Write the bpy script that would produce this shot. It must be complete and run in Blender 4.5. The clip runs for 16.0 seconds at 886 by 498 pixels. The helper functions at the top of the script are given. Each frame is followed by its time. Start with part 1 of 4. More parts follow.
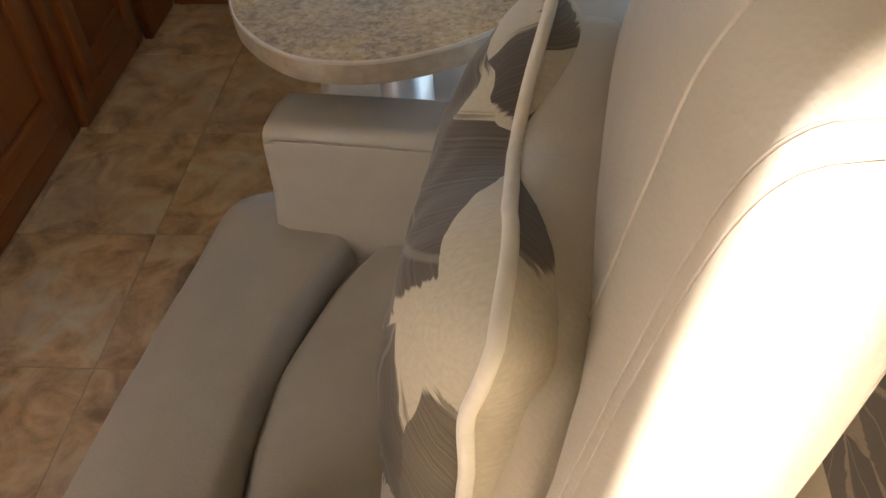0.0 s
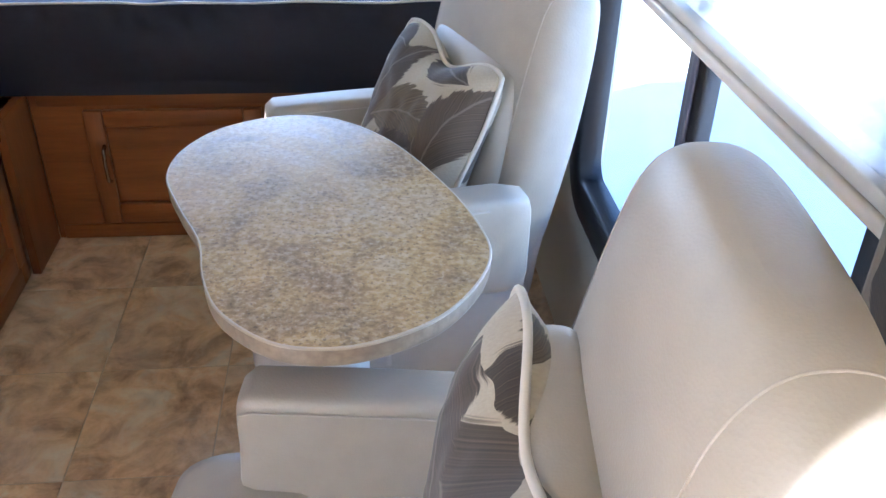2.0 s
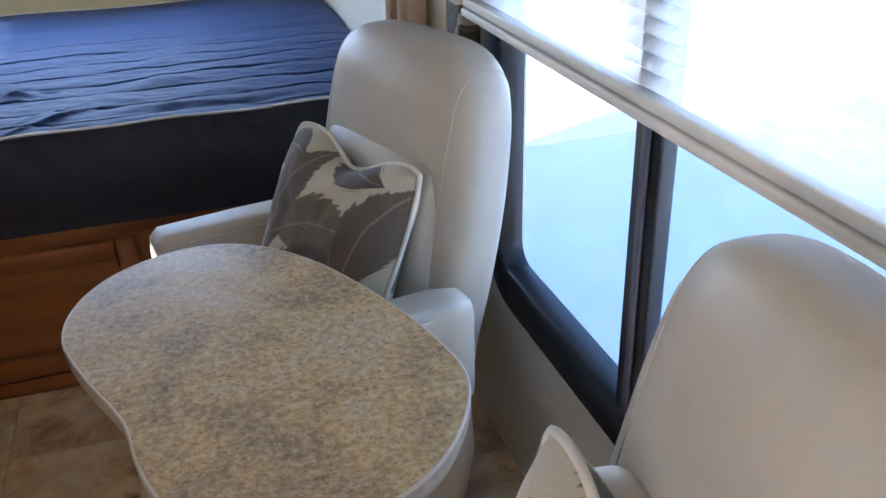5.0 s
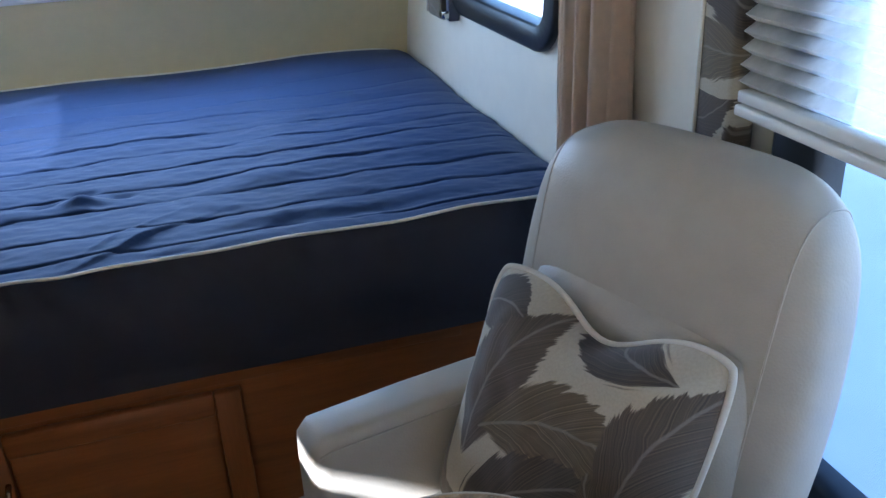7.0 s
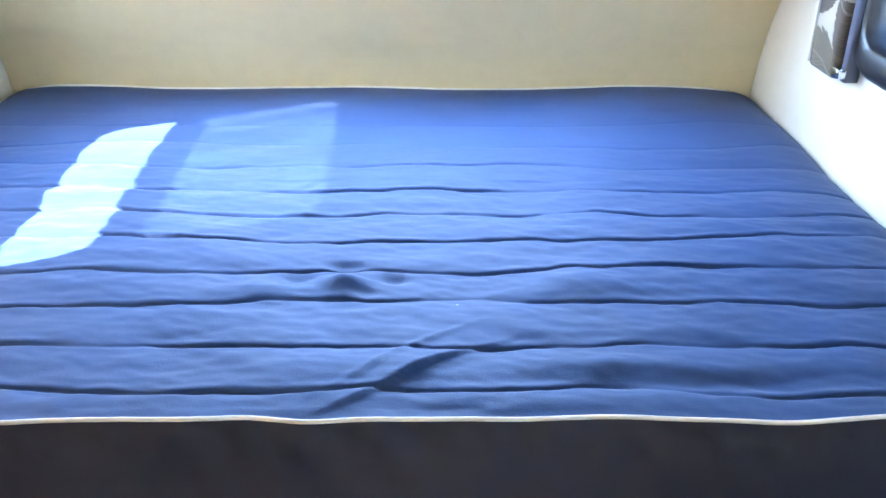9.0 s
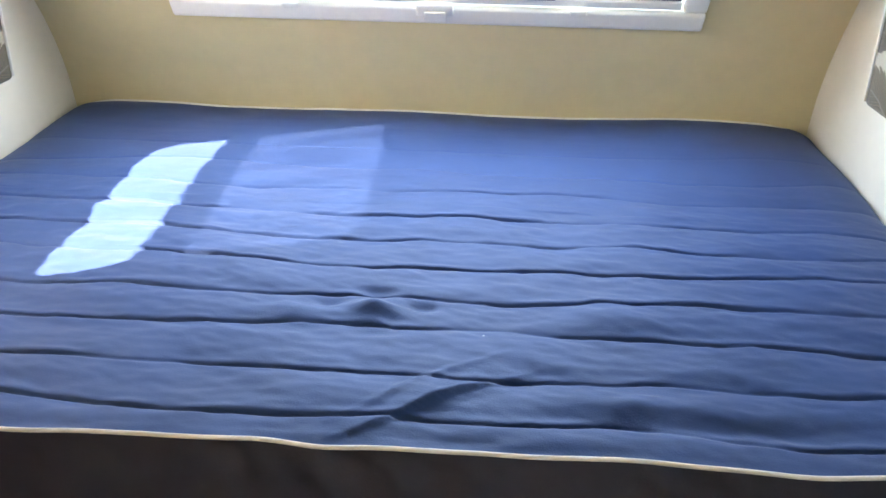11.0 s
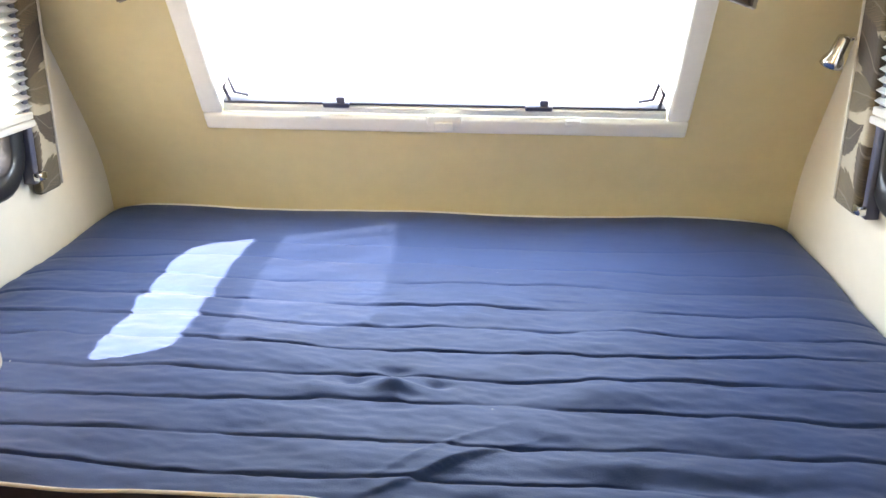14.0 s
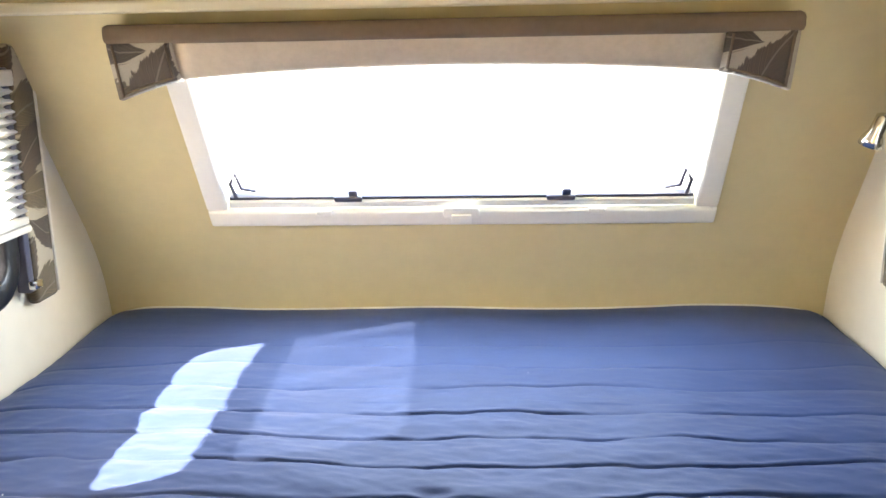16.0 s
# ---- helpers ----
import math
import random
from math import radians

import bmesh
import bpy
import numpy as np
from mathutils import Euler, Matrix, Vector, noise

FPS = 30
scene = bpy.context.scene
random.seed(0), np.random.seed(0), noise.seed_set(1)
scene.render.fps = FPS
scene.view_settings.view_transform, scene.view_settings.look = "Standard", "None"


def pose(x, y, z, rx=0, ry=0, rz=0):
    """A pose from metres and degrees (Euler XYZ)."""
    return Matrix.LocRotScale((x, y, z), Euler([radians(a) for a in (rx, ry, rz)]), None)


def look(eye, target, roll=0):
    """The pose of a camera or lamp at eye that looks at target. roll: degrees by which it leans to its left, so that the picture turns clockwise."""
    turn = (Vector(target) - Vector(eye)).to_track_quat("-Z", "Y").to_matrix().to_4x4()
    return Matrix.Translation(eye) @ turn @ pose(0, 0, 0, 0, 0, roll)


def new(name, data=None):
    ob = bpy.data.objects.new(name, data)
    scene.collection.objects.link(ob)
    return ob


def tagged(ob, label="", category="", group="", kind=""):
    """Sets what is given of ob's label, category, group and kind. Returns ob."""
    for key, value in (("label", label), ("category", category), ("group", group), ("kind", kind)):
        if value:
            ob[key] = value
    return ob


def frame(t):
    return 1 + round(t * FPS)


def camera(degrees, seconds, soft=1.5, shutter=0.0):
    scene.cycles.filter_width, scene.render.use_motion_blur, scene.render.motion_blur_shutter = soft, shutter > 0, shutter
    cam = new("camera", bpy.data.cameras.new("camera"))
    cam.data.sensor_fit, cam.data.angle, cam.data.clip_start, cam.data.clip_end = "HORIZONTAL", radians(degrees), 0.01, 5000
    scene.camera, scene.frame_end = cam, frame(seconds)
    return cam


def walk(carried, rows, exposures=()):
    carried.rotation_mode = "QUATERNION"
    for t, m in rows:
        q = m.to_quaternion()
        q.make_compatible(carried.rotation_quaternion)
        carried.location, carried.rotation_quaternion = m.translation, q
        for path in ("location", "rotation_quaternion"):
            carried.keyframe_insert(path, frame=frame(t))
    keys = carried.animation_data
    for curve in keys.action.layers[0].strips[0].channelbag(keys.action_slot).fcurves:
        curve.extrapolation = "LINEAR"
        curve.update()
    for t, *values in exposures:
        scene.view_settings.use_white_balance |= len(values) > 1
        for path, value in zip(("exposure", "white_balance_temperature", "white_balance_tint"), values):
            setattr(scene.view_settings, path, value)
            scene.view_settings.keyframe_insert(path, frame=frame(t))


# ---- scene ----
cam = camera(54.0, 16.0)
EXPOSURES = [(0, 2.5, 6700, 16), (0.5, 2.98, 5500, 11), (1, 3.35, 5200, 14), (1.5, 3.52, 5200, 16), (3.5, 3.45, 5150, 17), (4.2, 3.06, 5200, 17), (6.3, 2.82, 5900, 14), (7, 2.68, 5000, 12), (7.5, 3.78, 4750, 10),
             (8, 4.2, 5150, 12), (9, 4.34, 5250, 13), (10.2, 4.14, 5450, 13), (12.3, 3.45, 7400, 17), (12.5, 3.5, 7400, 17), (13.2, 3.78, 7400, 17), (15, 3.7, 7250, 15), (16, 3.9, 7400, 16)]
PATH = [
    (0, (0.552, -2.148, 1.162), (0.359, -0.717, -0.222), -4.7),
    (0.5, (0.478, -2.17, 1.227), (0.438, -0.745, -0.176), -6.5),
    (1, (0.404, -2.192, 1.301), (0.500, -0.985, 0.255), -4.1),
    (1.5, (0.408, -2.178, 1.318), (0.545, -0.870, 0.407), -0.0),
    (2, (0.414, -2.205, 1.338), (0.563, -0.858, 0.488), 1.6),
    (2.5, (0.411, -2.246, 1.360), (0.571, -0.906, 0.500), 1.7),
    (3, (0.406, -2.282, 1.385), (0.566, -0.948, 0.516), 1.7),
    (3.5, (0.412, -2.278, 1.368), (0.616, -0.601, 0.297), 1.1),
    (4, (0.423, -2.201, 1.338), (0.701, -0.489, 0.343), 0.9),
    (4.1, (0.422, -2.187, 1.341), (0.716, -0.473, 0.353), 0.5),
    (6.3, (0.139, -1.655, 1.277), (0.912, -0.003, 0.457), -2.4),
    (6.5, (0.148, -1.579, 1.286), (0.871, 0.089, 0.453), -1.7),
    (7, (0.134, -1.411, 1.316), (0.657, 0.322, 0.465), -2.8),
    (7.5, (0.051, -1.206, 1.367), (0.396, 0.552, 0.479), -2.2),
    (8, (-0.028, -0.968, 1.338), (0.189, 0.812, 0.453), -0.7),
    (8.5, (-0.01, -0.847, 1.32), (0.089, 0.946, 0.438), 0.1),
    (9, (0.054, -0.825, 1.346), (0.076, 0.963, 0.45), 0.4),
    (9.5, (0.094, -0.815, 1.367), (0.073, 0.97, 0.465), 0.7),
    (10, (0.098, -0.814, 1.364), (0.04, 0.981, 0.485), 1.1),
    (12.5, (0.111, -0.854, 1.356), (-0.046, 0.963, 0.537), 0.4),
    (13, (0.115, -0.889, 1.37), (-0.03, 0.955, 0.609), 0.4),
    (13.5, (0.117, -0.933, 1.389), (-0.036, 0.94, 0.703), 0.5),
    (14, (0.101, -0.984, 1.4), (-0.038, 0.906, 0.761), 0.4),
    (14.5, (0.068, -1.039, 1.409), (-0.029, 0.836, 0.721), -0.1),
    (15, (0.057, -1.067, 1.407), (-0.027, 0.793, 0.677), -0.6),
    (15.5, (0.042, -0.997, 1.401), (-0.056, 0.888, 0.74), -0.9),
    (16, (0.011, -0.861, 1.4), (-0.102, 1.083, 0.942), -1.1),
]
walk(cam, [(t, look(e, g, r)) for t, e, g, r in PATH], EXPOSURES)

# ---- light ----
SUN = Vector((1.0, 0.44, -0.64)).normalized()
world = bpy.data.worlds.new("sky")
scene.world = world
world.use_nodes = True
wn = world.node_tree
sky = wn.nodes.new("ShaderNodeTexSky")
sky.sky_type, sky.sun_disc = "NISHITA", False
sky.sun_elevation = math.asin(-SUN.z)
sky.sun_rotation = math.atan2(-SUN.x, -SUN.y)
wn.nodes["Background"].inputs[1].default_value = 0.135
wn.links.new(sky.outputs[0], wn.nodes["Background"].inputs[0])
sun = new("sun", bpy.data.lights.new("sun", "SUN"))
sun.data.energy, sun.data.angle, sun.data.color = 5.0, radians(0.6), (1.0, 0.95, 0.86)
sun.matrix_world = look((-6, -3, 5), Vector((-6, -3, 5)) + SUN)


def window_light(x, y, z, direction, w, h, power):
    """Daylight that comes in through a window's opening."""
    l = bpy.data.lights.new("window_daylight", "AREA")
    l.shape, l.size, l.size_y, l.energy, l.color = "RECTANGLE", w, h, power, (0.62, 0.8, 1.0)
    ob = new("window_daylight", l)
    ob.matrix_world = look((x, y, z), Vector((x, y, z)) + Vector(direction))
    return ob


window_light(-0.07, 1.245, 1.235, (0, -0.842, -0.54), 1.14, 0.44, 2.3)


# ---- materials ----
def nodes(name):
    m = bpy.data.materials.new(name)
    m.use_nodes = True
    return m, m.node_tree, m.node_tree.nodes["Principled BSDF"]


def add(t, kind, **values):
    n = t.nodes.new(kind)
    for k, v in values.items():
        n.inputs[k].default_value = v
    return n


def ramp(t, src, stops):
    r = t.nodes.new("ShaderNodeValToRGB")
    while len(r.color_ramp.elements) < len(stops):
        r.color_ramp.elements.new(0.5)
    for e, (p, c) in zip(r.color_ramp.elements, stops):
        e.position, e.color = p, (*c, 1)
    t.links.new(src, r.inputs[0])
    return r.outputs[0]


def mix(t, fac, a, b, mode="MIX"):
    n = t.nodes.new("ShaderNodeMix")
    n.data_type, n.blend_type = "RGBA", mode
    for i, v in ((0, fac), (6, a), (7, b)):
        if isinstance(v, (int, float)):
            n.inputs[i].default_value = v
        elif isinstance(v, tuple):
            n.inputs[i].default_value = (*v, 1)
        else:
            t.links.new(v, n.inputs[i])
    return n.outputs[2]


def coords(t, scale=(1, 1, 1), rot=(0, 0, 0), space="Object", shift=False):
    c = t.nodes.new("ShaderNodeTexCoord")
    m = t.nodes.new("ShaderNodeMapping")
    m.inputs["Scale"].default_value, m.inputs["Rotation"].default_value = scale, rot
    t.links.new(c.outputs[space], m.inputs[0])
    if shift:
        o = t.nodes.new("ShaderNodeObjectInfo")
        s = add(t, "ShaderNodeMath")
        s.operation = "MULTIPLY"
        s.inputs[1].default_value = 37.0
        t.links.new(o.outputs["Random"], s.inputs[0])
        t.links.new(s.outputs[0], m.inputs["Location"])
    return m.outputs[0]


def noise_of(t, vec, scale, detail=4.0, rough=0.55, distort=0.0):
    n = add(t, "ShaderNodeTexNoise", Scale=scale, Detail=detail, Roughness=rough, Distortion=distort)
    t.links.new(vec, n.inputs["Vector"])
    return n.outputs[0]


def bump(t, p, height, strength, dist=0.002):
    b = add(t, "ShaderNodeBump", Strength=strength, Distance=dist)
    t.links.new(height, b.inputs["Height"])
    t.links.new(b.outputs[0], p.inputs["Normal"])


def plain(name, c, rough=0.5, metal=0.0, var=0.15, scale=30.0, grain=250.0, strength=0.15, spec=0.5, sheen=0.0):
    """A surface with soft wear at two scales and a fine grain."""
    m, t, p = nodes(name)
    v = coords(t)
    big, fine = noise_of(t, v, scale * 0.2), noise_of(t, v, scale * 2)
    dark, light = tuple(x * (1 - var) for x in c), tuple(min(1, x * (1 + var * 0.6)) for x in c)
    col = ramp(t, big, [(0.3, dark), (0.7, light)])
    col = mix(t, 0.35, col, ramp(t, fine, [(0.35, dark), (0.65, light)]))
    t.links.new(col, p.inputs["Base Color"])
    p.inputs["Roughness"].default_value, p.inputs["Metallic"].default_value = rough, metal
    p.inputs["Specular IOR Level"].default_value = spec
    if sheen:
        p.inputs["Sheen Weight"].default_value = sheen
    bump(t, p, noise_of(t, v, grain), strength, 0.001)
    return m


def leather_like(name, c):
    """Soft grained hide: large rubbed areas, fine pebbling and a few faint creases."""
    m, t, p = nodes(name)
    v = coords(t)
    big, mid = noise_of(t, v, 4, 3, 0.6, 0.3), noise_of(t, v, 26, 4, 0.6)
    col = ramp(t, big, [(0.3, tuple(x * 0.82 for x in c)), (0.7, tuple(x * 1.05 for x in c))])
    col = mix(t, 0.3, col, ramp(t, mid, [(0.35, tuple(x * 0.85 for x in c)), (0.65, c)]))
    t.links.new(col, p.inputs["Base Color"])
    cells = add(t, "ShaderNodeTexVoronoi", Scale=300.0)
    t.links.new(v, cells.inputs["Vector"])
    h = mix(t, 0.6, cells.outputs["Distance"], noise_of(t, v, 14, 4, 0.6, 0.8))
    bump(t, p, h, 0.28, 0.0018)
    shine = t.nodes.new("ShaderNodeMapRange")
    t.links.new(mid, shine.inputs[0])
    shine.inputs[3].default_value, shine.inputs[4].default_value = 0.36, 0.54
    t.links.new(shine.outputs[0], p.inputs["Roughness"])
    p.inputs["Specular IOR Level"].default_value = 0.45
    return m


def wood(name, c, axis="z"):
    m, t, p = nodes(name)
    s = {"z": (14, 14, 1.2), "x": (1.2, 14, 14), "y": (14, 1.2, 14)}[axis]
    v = coords(t, s, shift=True)
    g1, g2 = noise_of(t, v, 1.5, 6, 0.6, 0.6), noise_of(t, v, 9, 4, 0.7)
    col = ramp(t, g1, [(0.25, tuple(x * 0.55 for x in c)), (0.5, c), (0.75, tuple(x * 1.25 for x in c))])
    col = mix(t, 0.3, col, ramp(t, g2, [(0.35, tuple(x * 0.6 for x in c)), (0.65, tuple(x * 1.2 for x in c))]))
    t.links.new(col, p.inputs["Base Color"])
    p.inputs["Roughness"].default_value = 0.36
    bump(t, p, g2, 0.12, 0.001)
    return m


def tile_material():
    m, t, p = nodes("mottled_vinyl_tile")
    v = coords(t, shift=True)
    a, b, c = noise_of(t, v, 8, 5, 0.6, 0.9), noise_of(t, v, 18, 6, 0.65, 0.5), noise_of(t, v, 5, 2)
    col = ramp(t, a, [(0.36, (0.195, 0.116, 0.067)), (0.46, (0.561, 0.360, 0.201)), (0.55, (0.805, 0.573, 0.336)), (0.66, (0.850, 0.817, 0.671))])
    col = mix(t, 0.45, col, ramp(t, b, [(0.3, (0.293, 0.201, 0.140)), (0.52, (0.683, 0.500, 0.323)), (0.72, (0.850, 0.756, 0.598))]))
    col = mix(t, ramp(t, c, [(0.45, (0, 0, 0)), (0.7, (0.4, 0.4, 0.4))]), col, (0.488, 0.421, 0.366))
    t.links.new(col, p.inputs["Base Color"])
    p.inputs["Roughness"].default_value = 0.42
    bump(t, p, b, 0.15, 0.001)
    return m


def speckled_laminate():
    m, t, p = nodes("speckled_stone_laminate")
    v = coords(t)
    a, b, c = noise_of(t, v, 9, 4, 0.6, 0.4), noise_of(t, v, 90, 4, 0.6), noise_of(t, v, 170, 2, 0.5)
    col = ramp(t, a, [(0.36, (0.23, 0.155, 0.085)), (0.5, (0.43, 0.285, 0.115)), (0.64, (0.43, 0.325, 0.205))])
    col = mix(t, 0.38, col, ramp(t, b, [(0.36, (0.17, 0.13, 0.09)), (0.5, (0.39, 0.285, 0.17)), (0.64, (0.58, 0.48, 0.35))]))
    col = mix(t, ramp(t, c, [(0.33, (0.5, 0.5, 0.5)), (0.41, (0, 0, 0))]), col, (0.085, 0.07, 0.06))
    col = mix(t, ramp(t, c, [(0.6, (0, 0, 0)), (0.68, (0.28, 0.28, 0.28))]), col, (0.58, 0.50, 0.40))
    t.links.new(col, p.inputs["Base Color"])
    p.inputs["Roughness"].default_value = 0.24
    bump(t, p, b, 0.08, 0.0006)
    return m


def leaf_print(name, axes, base=(0.40, 0.345, 0.255), size=0.42, depth=1.0, fill=1.12):
    """Cream furnishing cloth printed with large brown leaves, laid on two axes of the object."""
    m, t, p = nodes(name)
    c = t.nodes.new("ShaderNodeTexCoord")
    sep = t.nodes.new("ShaderNodeSeparateXYZ")
    com = t.nodes.new("ShaderNodeCombineXYZ")
    t.links.new(c.outputs["Object"], sep.inputs[0])
    for i, a in enumerate(axes):
        t.links.new(sep.outputs[a.upper()], com.inputs[i])
    wob = noise_of(t, com.outputs[0], 9, 3)
    wv = t.nodes.new("ShaderNodeVectorMath")
    wv.operation = "MULTIPLY_ADD"
    t.links.new(wob, wv.inputs[0])
    wv.inputs[1].default_value = (0.03, 0.03, 0)
    t.links.new(com.outputs[0], wv.inputs[2])
    wrap = t.nodes.new("ShaderNodeVectorMath")
    wrap.operation = "WRAP"
    t.links.new(wv.outputs[0], wrap.inputs[0])
    wrap.inputs[1].default_value, wrap.inputs[2].default_value = (size / 2, size / 2, 1), (-size / 2, -size / 2, -1)
    weave = noise_of(t, com.outputs[0], 300, 2)
    col = ramp(t, weave, [(0.3, tuple(x * 0.86 for x in base)), (0.7, base)])
    leaves = ((-0.13, 0.155, 10, 0.065, 0.034), (-0.085, 0.07, 70, 0.125, 0.050), (0.03, 0.045, 12, 0.125, 0.052),
              (0.0, -0.06, 38, 0.145, 0.046), (0.15, 0.065, 72, 0.125, 0.046), (0.05, -0.15, -6, 0.125, 0.042),
              (-0.17, -0.05, 112, 0.085, 0.028), (0.14, -0.075, 125, 0.105, 0.034), (-0.12, -0.15, 150, 0.085, 0.032), (0.05, 0.17, 160, 0.105, 0.036))
    k0 = size / 0.42
    for k, (x, y, turn, ln, wd) in enumerate(leaves):
        x, y, ln, wd = x * k0, y * k0, ln * k0, wd * k0 * fill
        mp = t.nodes.new("ShaderNodeMapping")
        mp.vector_type = "TEXTURE"
        mp.inputs["Location"].default_value = (x, y, 0)
        mp.inputs["Rotation"].default_value = (0, 0, radians(turn))
        mp.inputs["Scale"].default_value = (ln, wd, 1)
        t.links.new(wrap.outputs[0], mp.inputs[0])
        s = t.nodes.new("ShaderNodeSeparateXYZ")
        t.links.new(mp.outputs[0], s.inputs[0])
        bend = t.nodes.new("ShaderNodeMath")
        bend.operation = "MULTIPLY_ADD"
        sq = t.nodes.new("ShaderNodeMath")
        sq.operation = "POWER"
        ab = t.nodes.new("ShaderNodeMath")
        ab.operation = "ABSOLUTE"
        t.links.new(s.outputs["X"], ab.inputs[0])
        t.links.new(ab.outputs[0], sq.inputs[0])
        sq.inputs[1].default_value = 2.0
        t.links.new(sq.outputs[0], bend.inputs[0])
        bend.inputs[1].default_value = 0.5
        t.links.new(s.outputs["Y"], bend.inputs[2])
        rib = t.nodes.new("ShaderNodeMath")
        rib.operation = "ABSOLUTE"
        t.links.new(bend.outputs[0], rib.inputs[0])
        le = t.nodes.new("ShaderNodeMath")              # a pointed blade: half width shrinks towards both tips
        t.links.new(rib.outputs[0], le.inputs[0])
        t.links.new(sq.outputs[0], le.inputs[1])
        barb = t.nodes.new("ShaderNodeCombineXYZ")      # barbs that sweep back from the midrib
        run = t.nodes.new("ShaderNodeMath")
        run.operation = "MULTIPLY_ADD"
        t.links.new(rib.outputs[0], run.inputs[0])
        run.inputs[1].default_value = -0.9
        t.links.new(s.outputs["X"], run.inputs[2])
        t.links.new(run.outputs[0], barb.inputs[0])
        barb.inputs[1].default_value = k * 1.7
        rag = noise_of(t, barb.outputs[0], 7.0, 4, 0.65)
        sm = t.nodes.new("ShaderNodeMath")
        sm.operation = "MULTIPLY_ADD"
        t.links.new(rag, sm.inputs[0])
        sm.inputs[1].default_value = 0.75
        t.links.new(le.outputs[0], sm.inputs[2])
        keep = add(t, "ShaderNodeMath")
        keep.operation = "SUBTRACT"
        t.links.new(sm.outputs[0], keep.inputs[0])
        keep.inputs[1].default_value = 0.4
        mask = ramp(t, keep.outputs[0], [(0.90, (1, 1, 1)), (0.96, (0, 0, 0))])
        tone = ((0.060, 0.044, 0.029), (0.078, 0.057, 0.037), (0.105, 0.080, 0.044))[k % 3]
        tone = tuple(v * depth for v in tone)
        hair = noise_of(t, barb.outputs[0], 30.0, 2, 0.5)
        vein = ramp(t, hair, [(0.35, tuple(v * 0.65 for v in tone)), (0.52, tone), (0.68, tuple(v * 1.7 for v in tone))])
        vein = mix(t, ramp(t, rib.outputs[0], [(0.02, (0.5, 0.5, 0.5)), (0.05, (0, 0, 0))]), vein, (0.22, 0.19, 0.15))
        col = mix(t, mask, col, vein)
    t.links.new(col, p.inputs["Base Color"])
    p.inputs["Roughness"].default_value = 0.85
    p.inputs["Sheen Weight"].default_value = 0.15
    bump(t, p, weave, 0.3, 0.0008)
    return m


def glass(name, tint=(1, 1, 1)):
    m = bpy.data.materials.new(name)
    m.use_nodes = True
    t = m.node_tree
    t.nodes.clear()
    o, tr, gl, mx = (t.nodes.new("ShaderNode" + k) for k in ("OutputMaterial", "BsdfTransparent", "BsdfGlossy", "MixShader"))
    tr.inputs[0].default_value = (*tint, 1)
    gl.inputs["Roughness"].default_value = 0.02
    mx.inputs[0].default_value = 0.05
    t.links.new(tr.outputs[0], mx.inputs[1])
    t.links.new(gl.outputs[0], mx.inputs[2])
    t.links.new(mx.outputs[0], o.inputs[0])
    return m


def pleated_cloth():
    m = bpy.data.materials.new("pleated_blind_cloth")
    m.use_nodes = True
    t = m.node_tree
    t.nodes.clear()
    o, d, tl, mx = (t.nodes.new("ShaderNode" + k) for k in ("OutputMaterial", "BsdfDiffuse", "BsdfTranslucent", "MixShader"))
    v = coords(t)
    col = ramp(t, noise_of(t, v, 60), [(0.3, (0.88, 0.87, 0.84)), (0.7, (0.94, 0.93, 0.91))])
    t.links.new(col, d.inputs[0])
    t.links.new(col, tl.inputs[0])
    tr = t.nodes.new("ShaderNodeBsdfTransparent")
    mx2 = t.nodes.new("ShaderNodeMixShader")
    mx.inputs[0].default_value = 0.9
    thin = ramp(t, noise_of(t, coords(t, (1, 1, 0.25)), 22, 3, 0.6), [(0.35, (0.05, 0.05, 0.05)), (0.65, (0.24, 0.24, 0.24))])
    t.links.new(thin, mx2.inputs[0])
    t.links.new(d.outputs[0], mx.inputs[1])
    t.links.new(tl.outputs[0], mx.inputs[2])
    t.links.new(mx.outputs[0], mx2.inputs[1])
    t.links.new(tr.outputs[0], mx2.inputs[2])
    t.links.new(mx2.outputs[0], o.inputs[0])
    return m


def mattress_cloth():
    m, t, p = nodes("navy_mattress_ticking")
    v = coords(t)
    col = ramp(t, noise_of(t, v, 6), [(0.3, (0.0135, 0.033, 0.100)), (0.7, (0.018, 0.043, 0.126))])
    sp = add(t, "ShaderNodeTexVoronoi", Scale=9.0)
    t.links.new(v, sp.inputs["Vector"])
    col = mix(t, ramp(t, sp.outputs["Distance"], [(0.012, (0.6, 0.6, 0.6)), (0.02, (0, 0, 0))]), col, (0.5, 0.5, 0.5))
    t.links.new(col, p.inputs["Base Color"])
    p.inputs["Roughness"].default_value = 0.66
    p.inputs["Specular IOR Level"].default_value = 0.26
    p.inputs["Sheen Weight"].default_value = 0.07
    p.inputs["Sheen Roughness"].default_value = 0.5
    bump(t, p, mix(t, 0.4, noise_of(t, v, 350, 2), noise_of(t, v, 22, 4)), 0.25, 0.0025)
    return m


